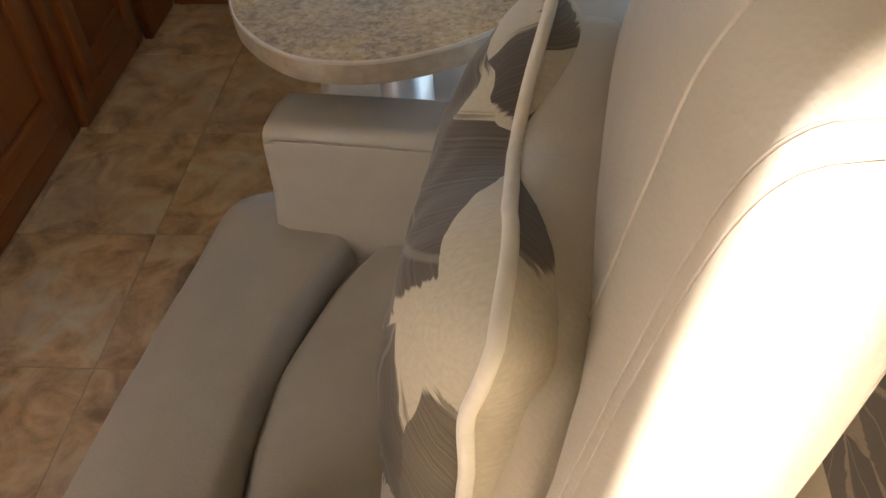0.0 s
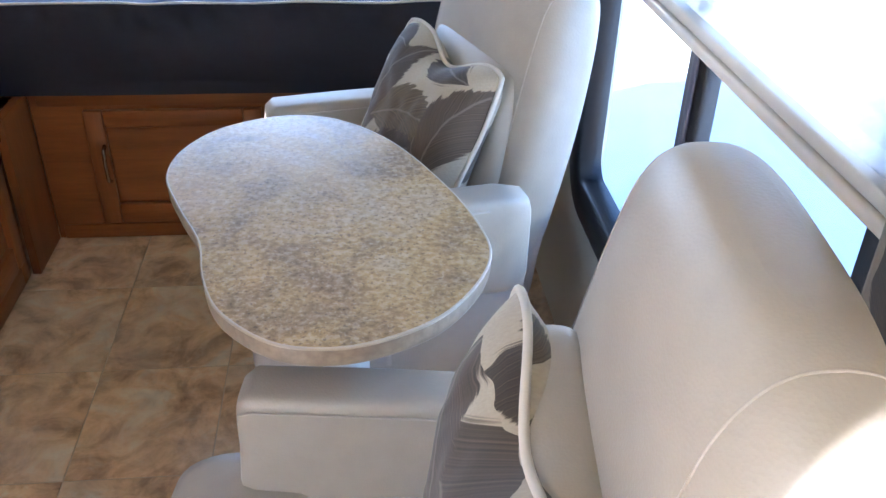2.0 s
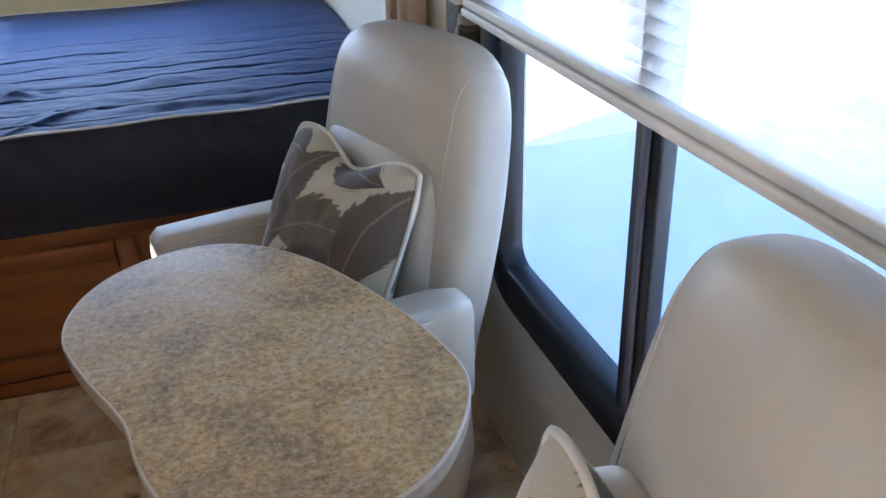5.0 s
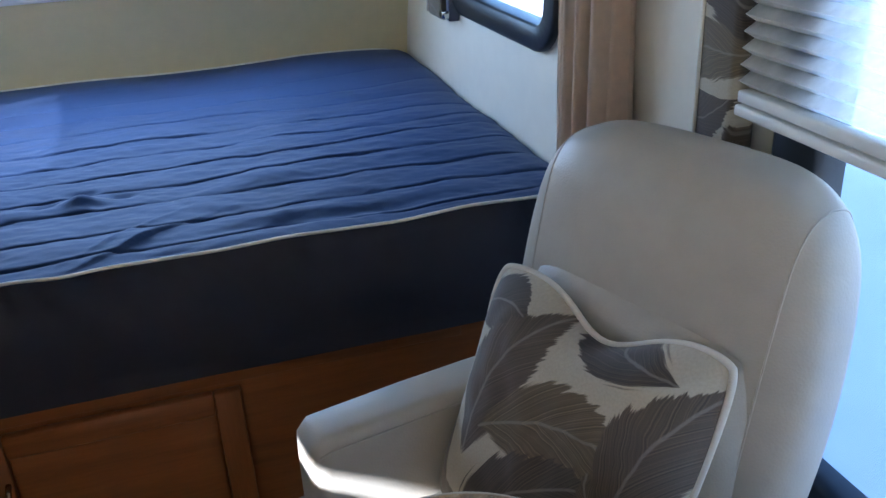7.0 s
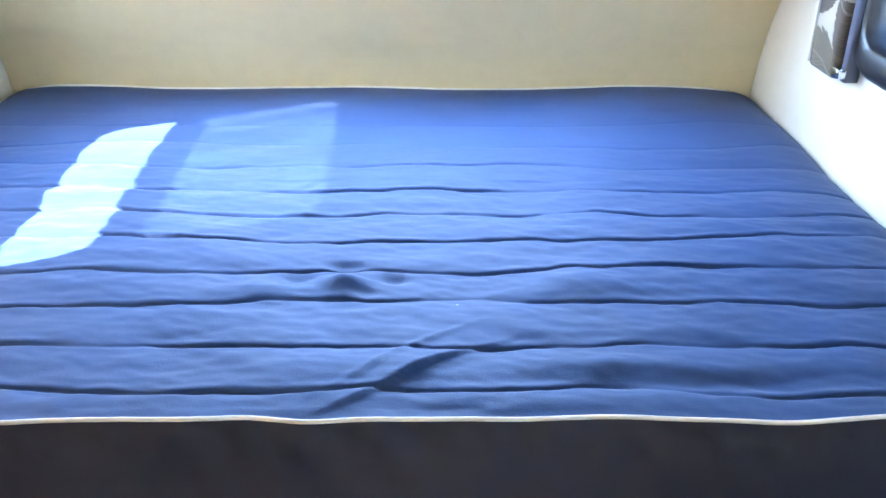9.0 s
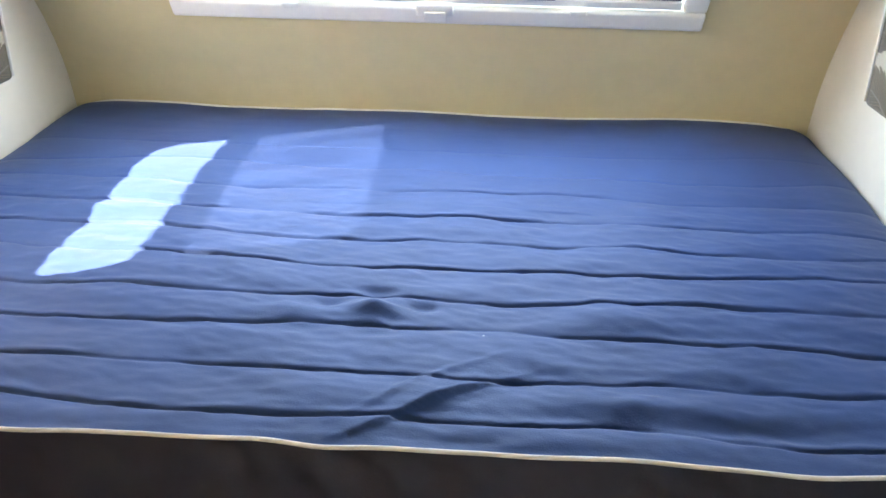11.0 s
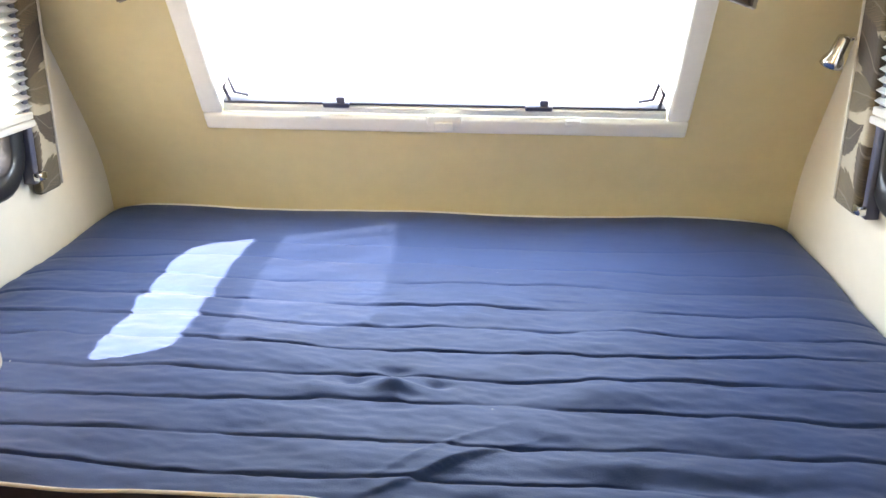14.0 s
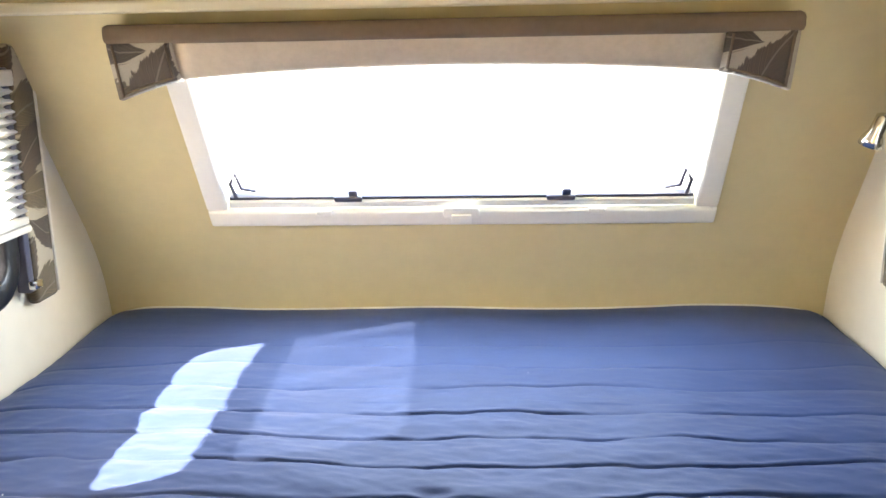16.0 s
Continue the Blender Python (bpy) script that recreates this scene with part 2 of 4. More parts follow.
CREAM = leather_like("cream_upholstery", (0.38, 0.332, 0.265))
CREAM_DARK = plain("cream_piping", (0.39, 0.34, 0.28), 0.55)
WALL = plain("cream_wallboard", (0.59, 0.505, 0.285), 0.6, var=0.07, scale=12, grain=120, strength=0.12)
# Side walls: skylight is put into the colour, paler than the front wall.
SKYLIT_WALL = plain("skylit_wallboard", (0.66, 0.61, 0.50), 0.55, var=0.05, scale=12, grain=120, strength=0.12)
CEIL = plain("pale_ceiling_board", (0.7, 0.66, 0.52), 0.6, var=0.04)
WOOD_V, WOOD_H, WOOD_Y = wood("cherry_wood_upright", (0.255, 0.089, 0.024)), wood("cherry_wood_level", (0.255, 0.089, 0.024), "x"), wood("cherry_wood_deep", (0.255, 0.089, 0.024), "y")
TILE, GROUT = tile_material(), plain("grout", (0.52, 0.44, 0.33), 0.8)
LAMINATE = speckled_laminate()
TABLE_EDGE = plain("brown_speckled_edge", (0.30, 0.235, 0.165), 0.32, var=0.4, scale=45, grain=120)
EDGE = plain("bullnose_edge", (0.42, 0.35, 0.26), 0.3)
LEAF_XY, LEAF_YX, LEAF_YZ, LEAF_XZ = leaf_print("leaf_cloth", "xy"), leaf_print("leaf_cloth_back", "yx"), leaf_print("leaf_cloth_upright", "yz"), leaf_print("leaf_cloth_across", "xz")
LEAF_CLOSE, LEAF_CLOSE_BACK = leaf_print("leaf_cloth_close", "yx", size=0.38, depth=0.75, fill=1.9), leaf_print("leaf_cloth_close_back", "xy", size=0.38, depth=0.75, fill=1.7)
# Denser print, its colours darkened to offset the strong window light on it.
LEAF_DENSE_SHADED = leaf_print("leaf_cloth_dense_shaded", "yz", (0.22, 0.18, 0.13), 0.26, 0.5, 1.35)
NAVY, PIPING = mattress_cloth(), plain("pale_cord", (0.70, 0.67, 0.59), 0.7)
CORD = plain("cream_cord", (0.54, 0.49, 0.41), 0.8)
# Charcoal border cloth; the shade on the bed's front is put into its colour.
SHADED_BORDER = plain("shaded_charcoal_ticking", (0.015, 0.015, 0.026), 0.75, grain=350, strength=0.3)
BLACK = plain("black_frame_paint", (0.012, 0.012, 0.014), 0.35)
WHITE = plain("white_plastic", (0.75, 0.74, 0.68), 0.4, var=0.05)
GREYPL = plain("dark_plastic", (0.08, 0.08, 0.11), 0.4)
CHROME = plain("chrome", (0.7, 0.68, 0.64), 0.15, 1.0, var=0.03)
BRONZE = plain("bronze_handle", (0.32, 0.27, 0.22), 0.22, 1.0)
GLASS, GLASS_TINT = glass("clear_glass"), glass("tinted_glass", (0.93, 0.96, 0.98))
PLEAT = pleated_cloth()
RAIL = plain("blind_rail", (0.58, 0.54, 0.48), 0.5, var=0.05)
CURTAIN = plain("tan_curtain_cloth", (0.70, 0.53, 0.38), 0.85, var=0.12, grain=400, strength=0.3, sheen=0.2)
TAUPE = plain("taupe_cloth", (0.16, 0.115, 0.075), 0.85, grain=300, strength=0.3)
SANDCLOTH = plain("sand_cloth", (0.52, 0.44, 0.33), 0.85, grain=300, strength=0.3)
ALU = plain("ribbed_aluminium", (0.62, 0.63, 0.62), 0.4, 0.7, var=0.05)
# One ground in two tones: sunlight and shade are put into the colours.
SUNLIT_GROUND = plain("sunlit_ground", (0.55, 0.54, 0.5), 0.9, var=0.2, scale=3, grain=60)
SHADED_GROUND = plain("shaded_ground", (0.45, 0.48, 0.51), 0.9, var=0.12, scale=2, grain=60)
SHELL = plain("white_outer_skin", (0.75, 0.75, 0.73), 0.4)


# ---- mesh helpers ----
def part(name, bm, material, parent=None, label="", smooth=True):
    me = bpy.data.meshes.new(name)
    bmesh.ops.recalc_face_normals(bm, faces=bm.faces)
    bm.to_mesh(me)
    bm.free()
    me.materials.append(material)
    if smooth:
        for f in me.polygons:
            f.use_smooth = True
    ob = new(name, me)
    ob.parent = parent
    if label:
        ob["label"] = label
    return ob


def thing(name, label, category, m=Matrix(), group=""):
    return_ob = tagged(new(name), label, category, group)
    return_ob.matrix_world = m
    return return_ob


def block(x0, x1, y0, y1, z0, z1, r=0.003, seg=2, bm=None):
    """A box with rounded edges."""
    b = bmesh.new()
    bmesh.ops.create_cube(b, size=1)
    for v in b.verts:
        v.co = ((x0 + x1) / 2 + v.co.x * (x1 - x0), (y0 + y1) / 2 + v.co.y * (y1 - y0), (z0 + z1) / 2 + v.co.z * (z1 - z0))
    if r:
        r = min(r, abs(x1 - x0) * 0.49, abs(y1 - y0) * 0.49, abs(z1 - z0) * 0.49)
        bmesh.ops.bevel(b, geom=b.edges[:], offset=r, segments=seg, profile=0.5, affect="EDGES")
    if bm is None:
        return b
    me = bpy.data.meshes.new("tmp")
    b.to_mesh(me)
    b.free()
    bm.from_mesh(me)
    bpy.data.meshes.remove(me)
    return bm


def tube(points, radius, sides=8, closed=False, bm=None):
    bm = bm or bmesh.new()
    pts = [Vector(p) for p in points]
    n, rings = len(pts), []
    for i, p in enumerate(pts):
        a, b = (pts[(i - 1) % n], pts[(i + 1) % n]) if closed else (pts[max(i - 1, 0)], pts[min(i + 1, n - 1)])
        d = (b - a).normalized()
        u = d.cross(Vector((0.31, 0.2, 0.93))).normalized()
        w = d.cross(u)
        rings.append([bm.verts.new(p + radius * (math.cos(k * 2 * math.pi / sides) * u + math.sin(k * 2 * math.pi / sides) * w)) for k in range(sides)])
    for i in range(n if closed else n - 1):
        a, b = rings[i], rings[(i + 1) % n]
        for k in range(sides):
            bm.faces.new((a[k], a[(k + 1) % sides], b[(k + 1) % sides], b[k]))
    if not closed:
        bm.faces.new(rings[0])
        bm.faces.new(rings[-1])
    return bm


def loft(rings, closed_ends=True, bm=None):
    """Skins rings that have the same number of points."""
    bm = bm or bmesh.new()
    vs = [[bm.verts.new(p) for p in r] for r in rings]
    n = len(rings[0])
    for a, b in zip(vs, vs[1:]):
        for k in range(n):
            bm.faces.new((a[k], a[(k + 1) % n], b[(k + 1) % n], b[k]))
    if closed_ends:
        bm.faces.new(vs[0])
        bm.faces.new(vs[-1])
    return bm


def super_ring(cx, cy, z, hx, hy, e=3.0, n=40, lean=0.0):
    out = []
    for k in range(n):
        a = 2 * math.pi * k / n
        c, s = math.cos(a), math.sin(a)
        out.append((cx + hx * math.copysign(abs(c) ** (2 / e), c), cy + hy * math.copysign(abs(s) ** (2 / e), s), z))
    return out


def lathe(profile, x=0, y=0, n=24, bm=None):
    return loft([[(x + r * math.cos(2 * math.pi * k / n), y + r * math.sin(2 * math.pi * k / n), z) for k in range(n)] for r, z in profile], bm=bm)


def sheet_with_holes(us, vs, holes, place, depth):
    """A wall of cells on two lists of cuts, without the cells in holes; place(u, v, d) gives a point at depth d."""
    bm = bmesh.new()
    verts = {}

    def vert(i, j, d):
        if (i, j, d) not in verts:
            verts[i, j, d] = bm.verts.new(place(us[i], vs[j], d * depth))
        return verts[i, j, d]

    def solid(i, j):
        if not (0 <= i < len(us) - 1 and 0 <= j < len(vs) - 1):
            return False
        u, v = (us[i] + us[i + 1]) / 2, (vs[j] + vs[j + 1]) / 2
        return not any(a < u < b and c < v < d for a, b, c, d in holes)

    for i in range(len(us) - 1):
        for j in range(len(vs) - 1):
            if not solid(i, j):
                continue
            for d in (0, 1):
                bm.faces.new([vert(i, j, d), vert(i + 1, j, d), vert(i + 1, j + 1, d), vert(i, j + 1, d)])
            for di, dj, e in ((-1, 0, ((0, 0), (0, 1))), (1, 0, ((1, 0), (1, 1))), (0, -1, ((0, 0), (1, 0))), (0, 1, ((0, 1), (1, 1)))):
                if not solid(i + di, j + dj):
                    (a, b), (c, f) = e
                    bm.faces.new([vert(i + a, j + b, 0), vert(i + c, j + f, 0), vert(i + c, j + f, 1), vert(i + a, j + b, 1)])
    return bm


def setting(name, bm, material, label="", category="", smooth=False):
    return tagged(part(name, bm, material, None, label, smooth), label, category, kind="structure")


# ---- structure ----
# CEILING is raised so sun through the unseen opening climbs the near backrest.
XL, XR, CEILING, YB = -1.06, 0.90, 2.30, -3.6
BIGWIN = (-1.56, -0.555, 0.475, 1.28)        # y0, y1, z0, z1
BEDWIN_R, BEDWIN_L = (0.26, 0.86, 0.94, 1.29), (0.235, 0.93, 0.905, 1.29)
# Unseen openings, added and sized so that sun falls on the two armchairs.
ADDED_WIN, SUN_OPENING = (-1.16, -0.91, 1.08, 1.42), (-3.3, -2.655, 0.0, 2.25)


def cuts(lo, hi, *more):
    return sorted({lo, hi, *more})


def wall_line(z):
    """The inner face of the front wall, which leans in over the bed."""
    pts = ((-0.1, 1.46), (0.68, 1.435), (0.86, 1.385), (0.95, 1.325), (1.48, 0.985), (1.70, 0.80), (2.0, 0.45), (2.2, 0.35))
    for (z0, y0), (z1, y1) in zip(pts, pts[1:]):
        if z <= z1:
            return y0 + (y1 - y0) * (z - z0) / (z1 - z0)
    return pts[-1][1]


def profile_y(z):
    """The front wall's depth, with its bends rounded."""
    return sum(wall_line(z + d) for d in (-0.08, -0.04, 0.0, 0.04, 0.08)) / 5


# The shadow's edge is painted: blue-grey ground stops at y = 2.95, pale begins.
ground = setting("ground", block(-60, 60, -60, 2.95, -0.9, -0.7, 0), SHADED_GROUND, "ground beside the vehicle with shade painted in blue-grey", "ground")
setting("pavement", block(-60, 60, 2.95, 120, -0.9, -0.69, 0), SUNLIT_GROUND, "same ground further off, painted pale as if sunlit", "pavement")
setting("wall_right", sheet_with_holes(
    cuts(YB, 1.47, *BIGWIN[:2], *BEDWIN_R[:2]), cuts(-0.1, CEILING, *BIGWIN[2:], *BEDWIN_R[2:]),
    [BIGWIN, BEDWIN_R], lambda u, v, d: (XR + d, u, v), 0.04), SKYLIT_WALL, "cream wallboard with two windows, painted paler for skylight", "wall")
setting("wall_left", sheet_with_holes(
    cuts(YB, 1.47, *BEDWIN_L[:2], *ADDED_WIN[:2], *SUN_OPENING[:2]), cuts(-0.1, CEILING, *BEDWIN_L[2:], *ADDED_WIN[2:], *SUN_OPENING[2:]),
    [BEDWIN_L, ADDED_WIN, SUN_OPENING], lambda u, v, d: (XL - d, u, v), 0.04), SKYLIT_WALL, "cream wallboard with bed window and added unseen opening, painted paler for skylight", "wall")
FW = (-0.66, 0.515, 1.005, 1.40)          # x0, x1, z0, z1 of the front window's opening
setting("wall_front", sheet_with_holes(
    cuts(XL - 0.04, XR + 0.04, *FW[:2]), cuts(-0.1, CEILING + 0.03, 0.3, 0.6, 0.68, 0.74, 0.78, 0.82, 0.86, 0.9, 0.94, 0.98, *FW[2:], 1.48, 1.6, 1.7, 1.85, 2.0, 2.1), [FW],
    lambda u, v, d: (u, profile_y(v) + d, v + d * 0.3), 0.05), WALL, "cream wallboard leaning in over the bed", "wall")
setting("wall_rear", block(XL - 0.04, XR + 0.04, YB - 0.05, YB, -0.1, CEILING, 0), WALL, "plain cream wallboard", "wall")
setting("ceiling", block(XL - 0.04, XR + 0.04, YB - 0.05, 0.55, CEILING, CEILING + 0.05, 0), CEIL, "pale ceiling board", "ceiling")
floor = setting("floor", block(XL, XR, YB, 1.44, -0.06, -0.0014, 0), GROUT, "mottled brown tile-pattern vinyl floor", "floor")
setting("trim", block(XL + 0.003, XR - 0.003, 0.955, 0.985, 1.475, 1.50, 0.006), CEIL, "pale ledge where the sloping wall meets the ceiling", "trim")


# ---- windows ----
def side_window(name, x, sign, hole, label, pane, mullion=None, w=0.045):
    """A black-framed window in a side wall; sign points outward."""
    y0, y1, z0, z1 = hole
    win = tagged(new(name), label, "window", kind="structure")
    bm = bmesh.new()
    pts = []
    r = 0.06
    for cy, cz, a0 in ((y1 - r, z1 - r, 0), (y0 + r, z1 - r, 90), (y0 + r, z0 + r, 180), (y1 - r, z0 + r, 270)):
        for k in range(7):
            a = radians(a0 + 15 * k)
            pts.append((cy, cz, math.cos(a), math.sin(a)))
    inner, outer = r - 0.012, r + w
    rings = []
    for rad, dx in ((outer, -0.002), (outer, -0.016), (outer - 0.008, -0.020), (inner + 0.006, -0.020), (inner, -0.014), (inner, 0.03)):
        rings.append([(x + sign * dx, cy + c * rad, cz + s * rad) for cy, cz, c, s in pts])
    loft(rings, False, bm)
    part("window_frame", bm, BLACK, win)
    edges = [y0, y1] if mullion is None else [y0, mullion, y1]
    for a, b in zip(edges, edges[1:]):
        p = part("pane", block(min(x + sign * 0.012, x + sign * 0.016), max(x + sign * 0.012, x + sign * 0.016), a, b, z0, z1, 0), pane, win, smooth=False)
        p.visible_shadow = False
    if mullion is not None:
        part("mullion", block(x - 0.016, x + 0.010, mullion - 0.034, mullion + 0.034, z0 + 0.002, z1 - 0.002, 0.004), BLACK, win)
        part("mullion", block(x - 0.022, x - 0.017, mullion - 0.012, mullion + 0.006, z0 + 0.004, z1 - 0.004, 0.002), GREYPL, win)
    return win


side_window("window_1", XR, 1, BIGWIN, "black-framed sliding window half covered by a blind", GLASS_TINT, -1.09, 0.075)
side_window("window_2", XR, 1, BEDWIN_R, "black-framed window beside the bed", GLASS_TINT)
side_window("window_3", XL, -1, BEDWIN_L, "black-framed window beside the bed", GLASS)
# Added out of view to let a spot of sun onto the far chair's arm.
side_window("added_window", XL, -1, ADDED_WIN, "unseen window over the worktop, added for sun on an armchair", GLASS, w=0.03)


def slope(x, z, out=0.0):
    """A point on the leaning wall; out is towards the room."""
    n = Vector((0, -0.842, -0.54))
    return Vector((x, profile_y(z), z)) + n * out


front = tagged(new("window_5"), "white-framed hinged window in the leaning front wall", "window", kind="structure")


def slope_block(x0, x1, z0, z1, o0, o1, r=0.003):
    """A box lying on the leaning wall."""
    b = block(x0, x1, z0, z1, o0, o1, r)
    for v in b.verts:
        v.co = slope(v.co.x, v.co.y, v.co.z)
    return b


x0, x1, z0, z1 = FW
for n, (a, b, c, d) in {"bottom": (x0 - 0.05, x1 + 0.05, z0 - 0.042, z0 + 0.004), "top": (x0 - 0.05, x1 + 0.05, z1 - 0.004, z1 + 0.042),
                        "left": (x0 - 0.05, x0 + 0.006, z0 + 0.005, z1 - 0.005), "right": (x1 - 0.006, x1 + 0.05, z0 + 0.005, z1 - 0.005)}.items():
    part("window_frame", slope_block(a, b, c, d, 0.001, 0.022, 0.008), WHITE, front)
part("inner_sash", slope_block(x0 + 0.008, x1 - 0.008, z0 + 0.006, z0 + 0.026, -0.012, 0.012, 0.004), WHITE, front)
part("seal", slope_block(x0 + 0.012, x1 - 0.012, z0 + 0.027, z0 + 0.034, -0.012, 0.008, 0.002), GREYPL, front, "dark rubber seal strip")
front_pane = part("pane", slope_block(x0, x1, z0, z1, -0.030, -0.026, 0), GLASS, front, smooth=False)
front_pane.visible_shadow = False
for lx in (-0.345, 0.18):
    latch = part("latch", slope_block(lx - 0.035, lx + 0.035, z0 + 0.028, z0 + 0.042, 0.009, 0.022, 0.004), GREYPL, front, "dark plastic window latch")
    part("lever", slope_block(lx + 0.002, lx + 0.024, z0 + 0.034, z0 + 0.056, 0.010, 0.018, 0.003), GREYPL, latch)
part("catch", slope_block(-0.11, -0.02, z0 - 0.012, z0 + 0.02, 0.0225, 0.034, 0.006), WHITE, front)
part("catch_grip", slope_block(-0.09, -0.04, z0 - 0.022, z0 + 0.004, 0.0345, 0.040, 0.004), WHITE, front)
for lx in (-0.41, 0.27):
    part("blind_clip", slope_block(lx - 0.02, lx + 0.02, z0 - 0.004, z0 + 0.012, 0.0225, 0.031, 0.004), WHITE, front)
for lx, s in ((x0 + 0.03, 1), (x1 - 0.03, -1)):
    part("stay", tube([slope(lx, z0 + 0.035, 0.006), slope(lx - s * 0.004, z0 + 0.075, 0.010), slope(lx + s * 0.012, z0 + 0.10, 0.004), slope(lx + s * 0.02, z0 + 0.06, 0.008), slope(lx + s * 0.055, z0 + 0.05, 0.004)], 0.005), GREYPL, front, "dark window stay arm")


# ---- blinds and cloth boards ----
def pleated_blind(x, side, y0, y1, z0, z1, label):
    """A pleated blind; side is the direction into the room."""
    th = thing("window_blind", label, "blind", pose(x, (y0 + y1) / 2, z0))
    bm = bmesh.new()
    n = round((z1 - z0 - 0.036) / 0.011)
    h = (y1 - y0) / 2
    row = []
    for k in range(n + 1):
        d = 0.011 if k % 2 else -0.007
        z = 0.036 + (z1 - z0 - 0.036) * k / n
        row.append((bm.verts.new((d * side, -h, z)), bm.verts.new((d * side, h, z))))
    for (a, b), (c, d) in zip(row, row[1:]):
        bm.faces.new((a, b, d, c))
    part("pleated_cloth", bm, PLEAT, th, smooth=False)
    part("bottom_rail", block(-0.015, 0.015, -h, h, 0.0, 0.016, 0.004), RAIL, th)
    part("rail_lip", block(-0.011, 0.011, -h, h, 0.018, 0.035, 0.003), RAIL, th)
    part("head_rail", block(-0.016, 0.016, -h, h, z1 - z0 + 0.001, z1 - z0 + 0.035, 0.004), RAIL, th)
    return th


def cloth_board(name, x, y0, y1, z0, z1, label, depth=0.045):
    """A padded cloth-covered board fixed upright beside a window."""
    s = 1 if x > 0 else -1
    xa = x - s * 0.002
    th = thing(name, label, "curtain", pose(xa, (y0 + y1) / 2, z0))
    w, h = (y1 - y0) / 2, z1 - z0
    bm = block(min(0, -s * depth), max(0, -s * depth), -w, w, 0.0, h, 0.012, 3)
    part("cover", bm, LEAF_YZ if w < 0.1 else LEAF_DENSE_SHADED, th)
    if w < 0.1:
        part("edge_piping", tube([(-s * depth, w - 0.006, 0.01), (-s * depth, w - 0.006, h - 0.01)], 0.004), PIPING, th)
    return th


pleated_blind(0.868, -1, -1.655, -0.43, 0.958, 1.37, "white pleated blind pulled halfway down the sliding window")
pleated_blind(0.868, -1, 0.24, 0.885, 1.075, 1.36, "white pleated blind drawn down the bed window")
pleated_blind(-1.03, 1, 0.22, 0.99, 1.01, 1.33, "white pleated blind drawn down the sunny bed window")
cloth_board("window_side_board", XR, 0.89, 1.01, 0.87, 1.42, "leaf-print cloth side board beside the bed window")
cloth_board("window_side_board", XL, 1.0, 1.10, 0.835, 1.42, "leaf-print cloth side board beside the sunny bed window", 0.03)
cloth_board("window_side_board", XR, -0.425, -0.335, 0.78, 1.5, "narrow leaf-print side board of the sliding window")
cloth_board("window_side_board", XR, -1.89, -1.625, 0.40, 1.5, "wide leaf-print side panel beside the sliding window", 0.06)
for yy, x in ((0.875, XR), (0.985, XL)):
    s = 1 if x > 0 else -1
    th = thing("blind_guide", "dark blind side channel with a small clip", "blind guide", pose(x - s * 0.001, yy, 0.87))
    part("channel", block(min(0, -s * 0.03), max(0, -s * 0.03), -0.012, 0.01, 0.0, 0.5, 0.003), GREYPL, th)
    part("clip", block(min(-s * 0.03, -s * 0.05), max(-s * 0.03, -s * 0.05), -0.02, 0.012, 0.01, 0.03, 0.004), CHROME, th)

# gathered curtain by the bed
cur = thing("privacy_curtain", "tan privacy curtain gathered beside the bed", "curtain", pose(XR - 0.05, -0.005, 0))
bm = bmesh.new()
cols = []
for i in range(61):
    u = i / 60
    y = -0.13 + 0.27 * u
    col = []
    for j in range(15):
        z = 0.72 + 1.38 * j / 14
        amp = 0.022 + 0.006 * math.sin(3 * z)
        col.append(bm.verts.new((amp * math.sin(u * 34 + 0.5 * math.sin(2 * z)) + 0.01 * math.sin(u * 9), y + 0.008 * math.sin(u * 20 + z), z)))
    cols.append(col)
for a, b in zip(cols, cols[1:]):
    for j in range(14):
        bm.faces.new((a[j], b[j], b[j + 1], a[j + 1]))
bmesh.ops.solidify(bm, geom=bm.faces[:], thickness=0.002)
part("cloth", bm, CURTAIN, cur)
part("rail", tube([(0, -0.2, 2.11), (0, 0.2, 2.11)], 0.008), WHITE, cur)
part("rail_bracket", block(-0.01, 0.01, -0.01, 0.01, 2.105, 2.149, 0.002), WHITE, cur)

# pelmet over the front window
val = thing("pelmet", "taupe cloth pelmet with leaf-print ends above the front window", "pelmet", pose(0, 0, 0))


def pelmet_bar(xa, xb, sag=0.0):
    rings = []
    for i in range(25):
        u = i / 24
        x = xa + (xb - xa) * u
        dip = sag * (4 * (u - 0.5) ** 2)
        rings.append([(x, 1.035, 1.435), (x, 0.965, 1.445), (x, 0.945, 1.44), (x, 0.945, 1.415), (x, 0.985, 1.362 - dip), (x, 1.0, 1.357 - dip), (x, 1.05, 1.39)])
    return loft(rings)


part("cloth_front", pelmet_bar(-0.645, 0.478, 0.02), SANDCLOTH, val, "sand-coloured pelmet cloth")
for inner, outer in ((-0.646, -0.782), (0.479, 0.622)):
    lows = [(inner + (outer - inner) * k / 6, 1.338 - 0.040 * (k / 6) ** 1.3) for k in range(7)]
    end = part("leaf_print_end", loft([[(x, 1.035, 1.436), (x, 0.962, 1.447), (x, 0.941, 1.44), (x, 0.941, 1.405), (x, 0.98, zl), (x, 1.0, zl - 0.004), (x, 1.05, 1.39)] for x, zl in lows]), LEAF_XZ, val, "leaf-print cloth end")
    inset = 0.012 if outer > inner else -0.012
    part("dark_trim", tube([(inner + inset, 0.9385, 1.41), (inner + inset, 0.976, lows[0][1] + 0.004)] + [(x, 0.9775, zl + 0.005) for x, zl in lows[1:-1]] + [(outer - inset, 0.976, lows[-1][1] + 0.006), (outer - inset, 0.9385, 1.41)], 0.003), TAUPE, end, "dark cloth binding")
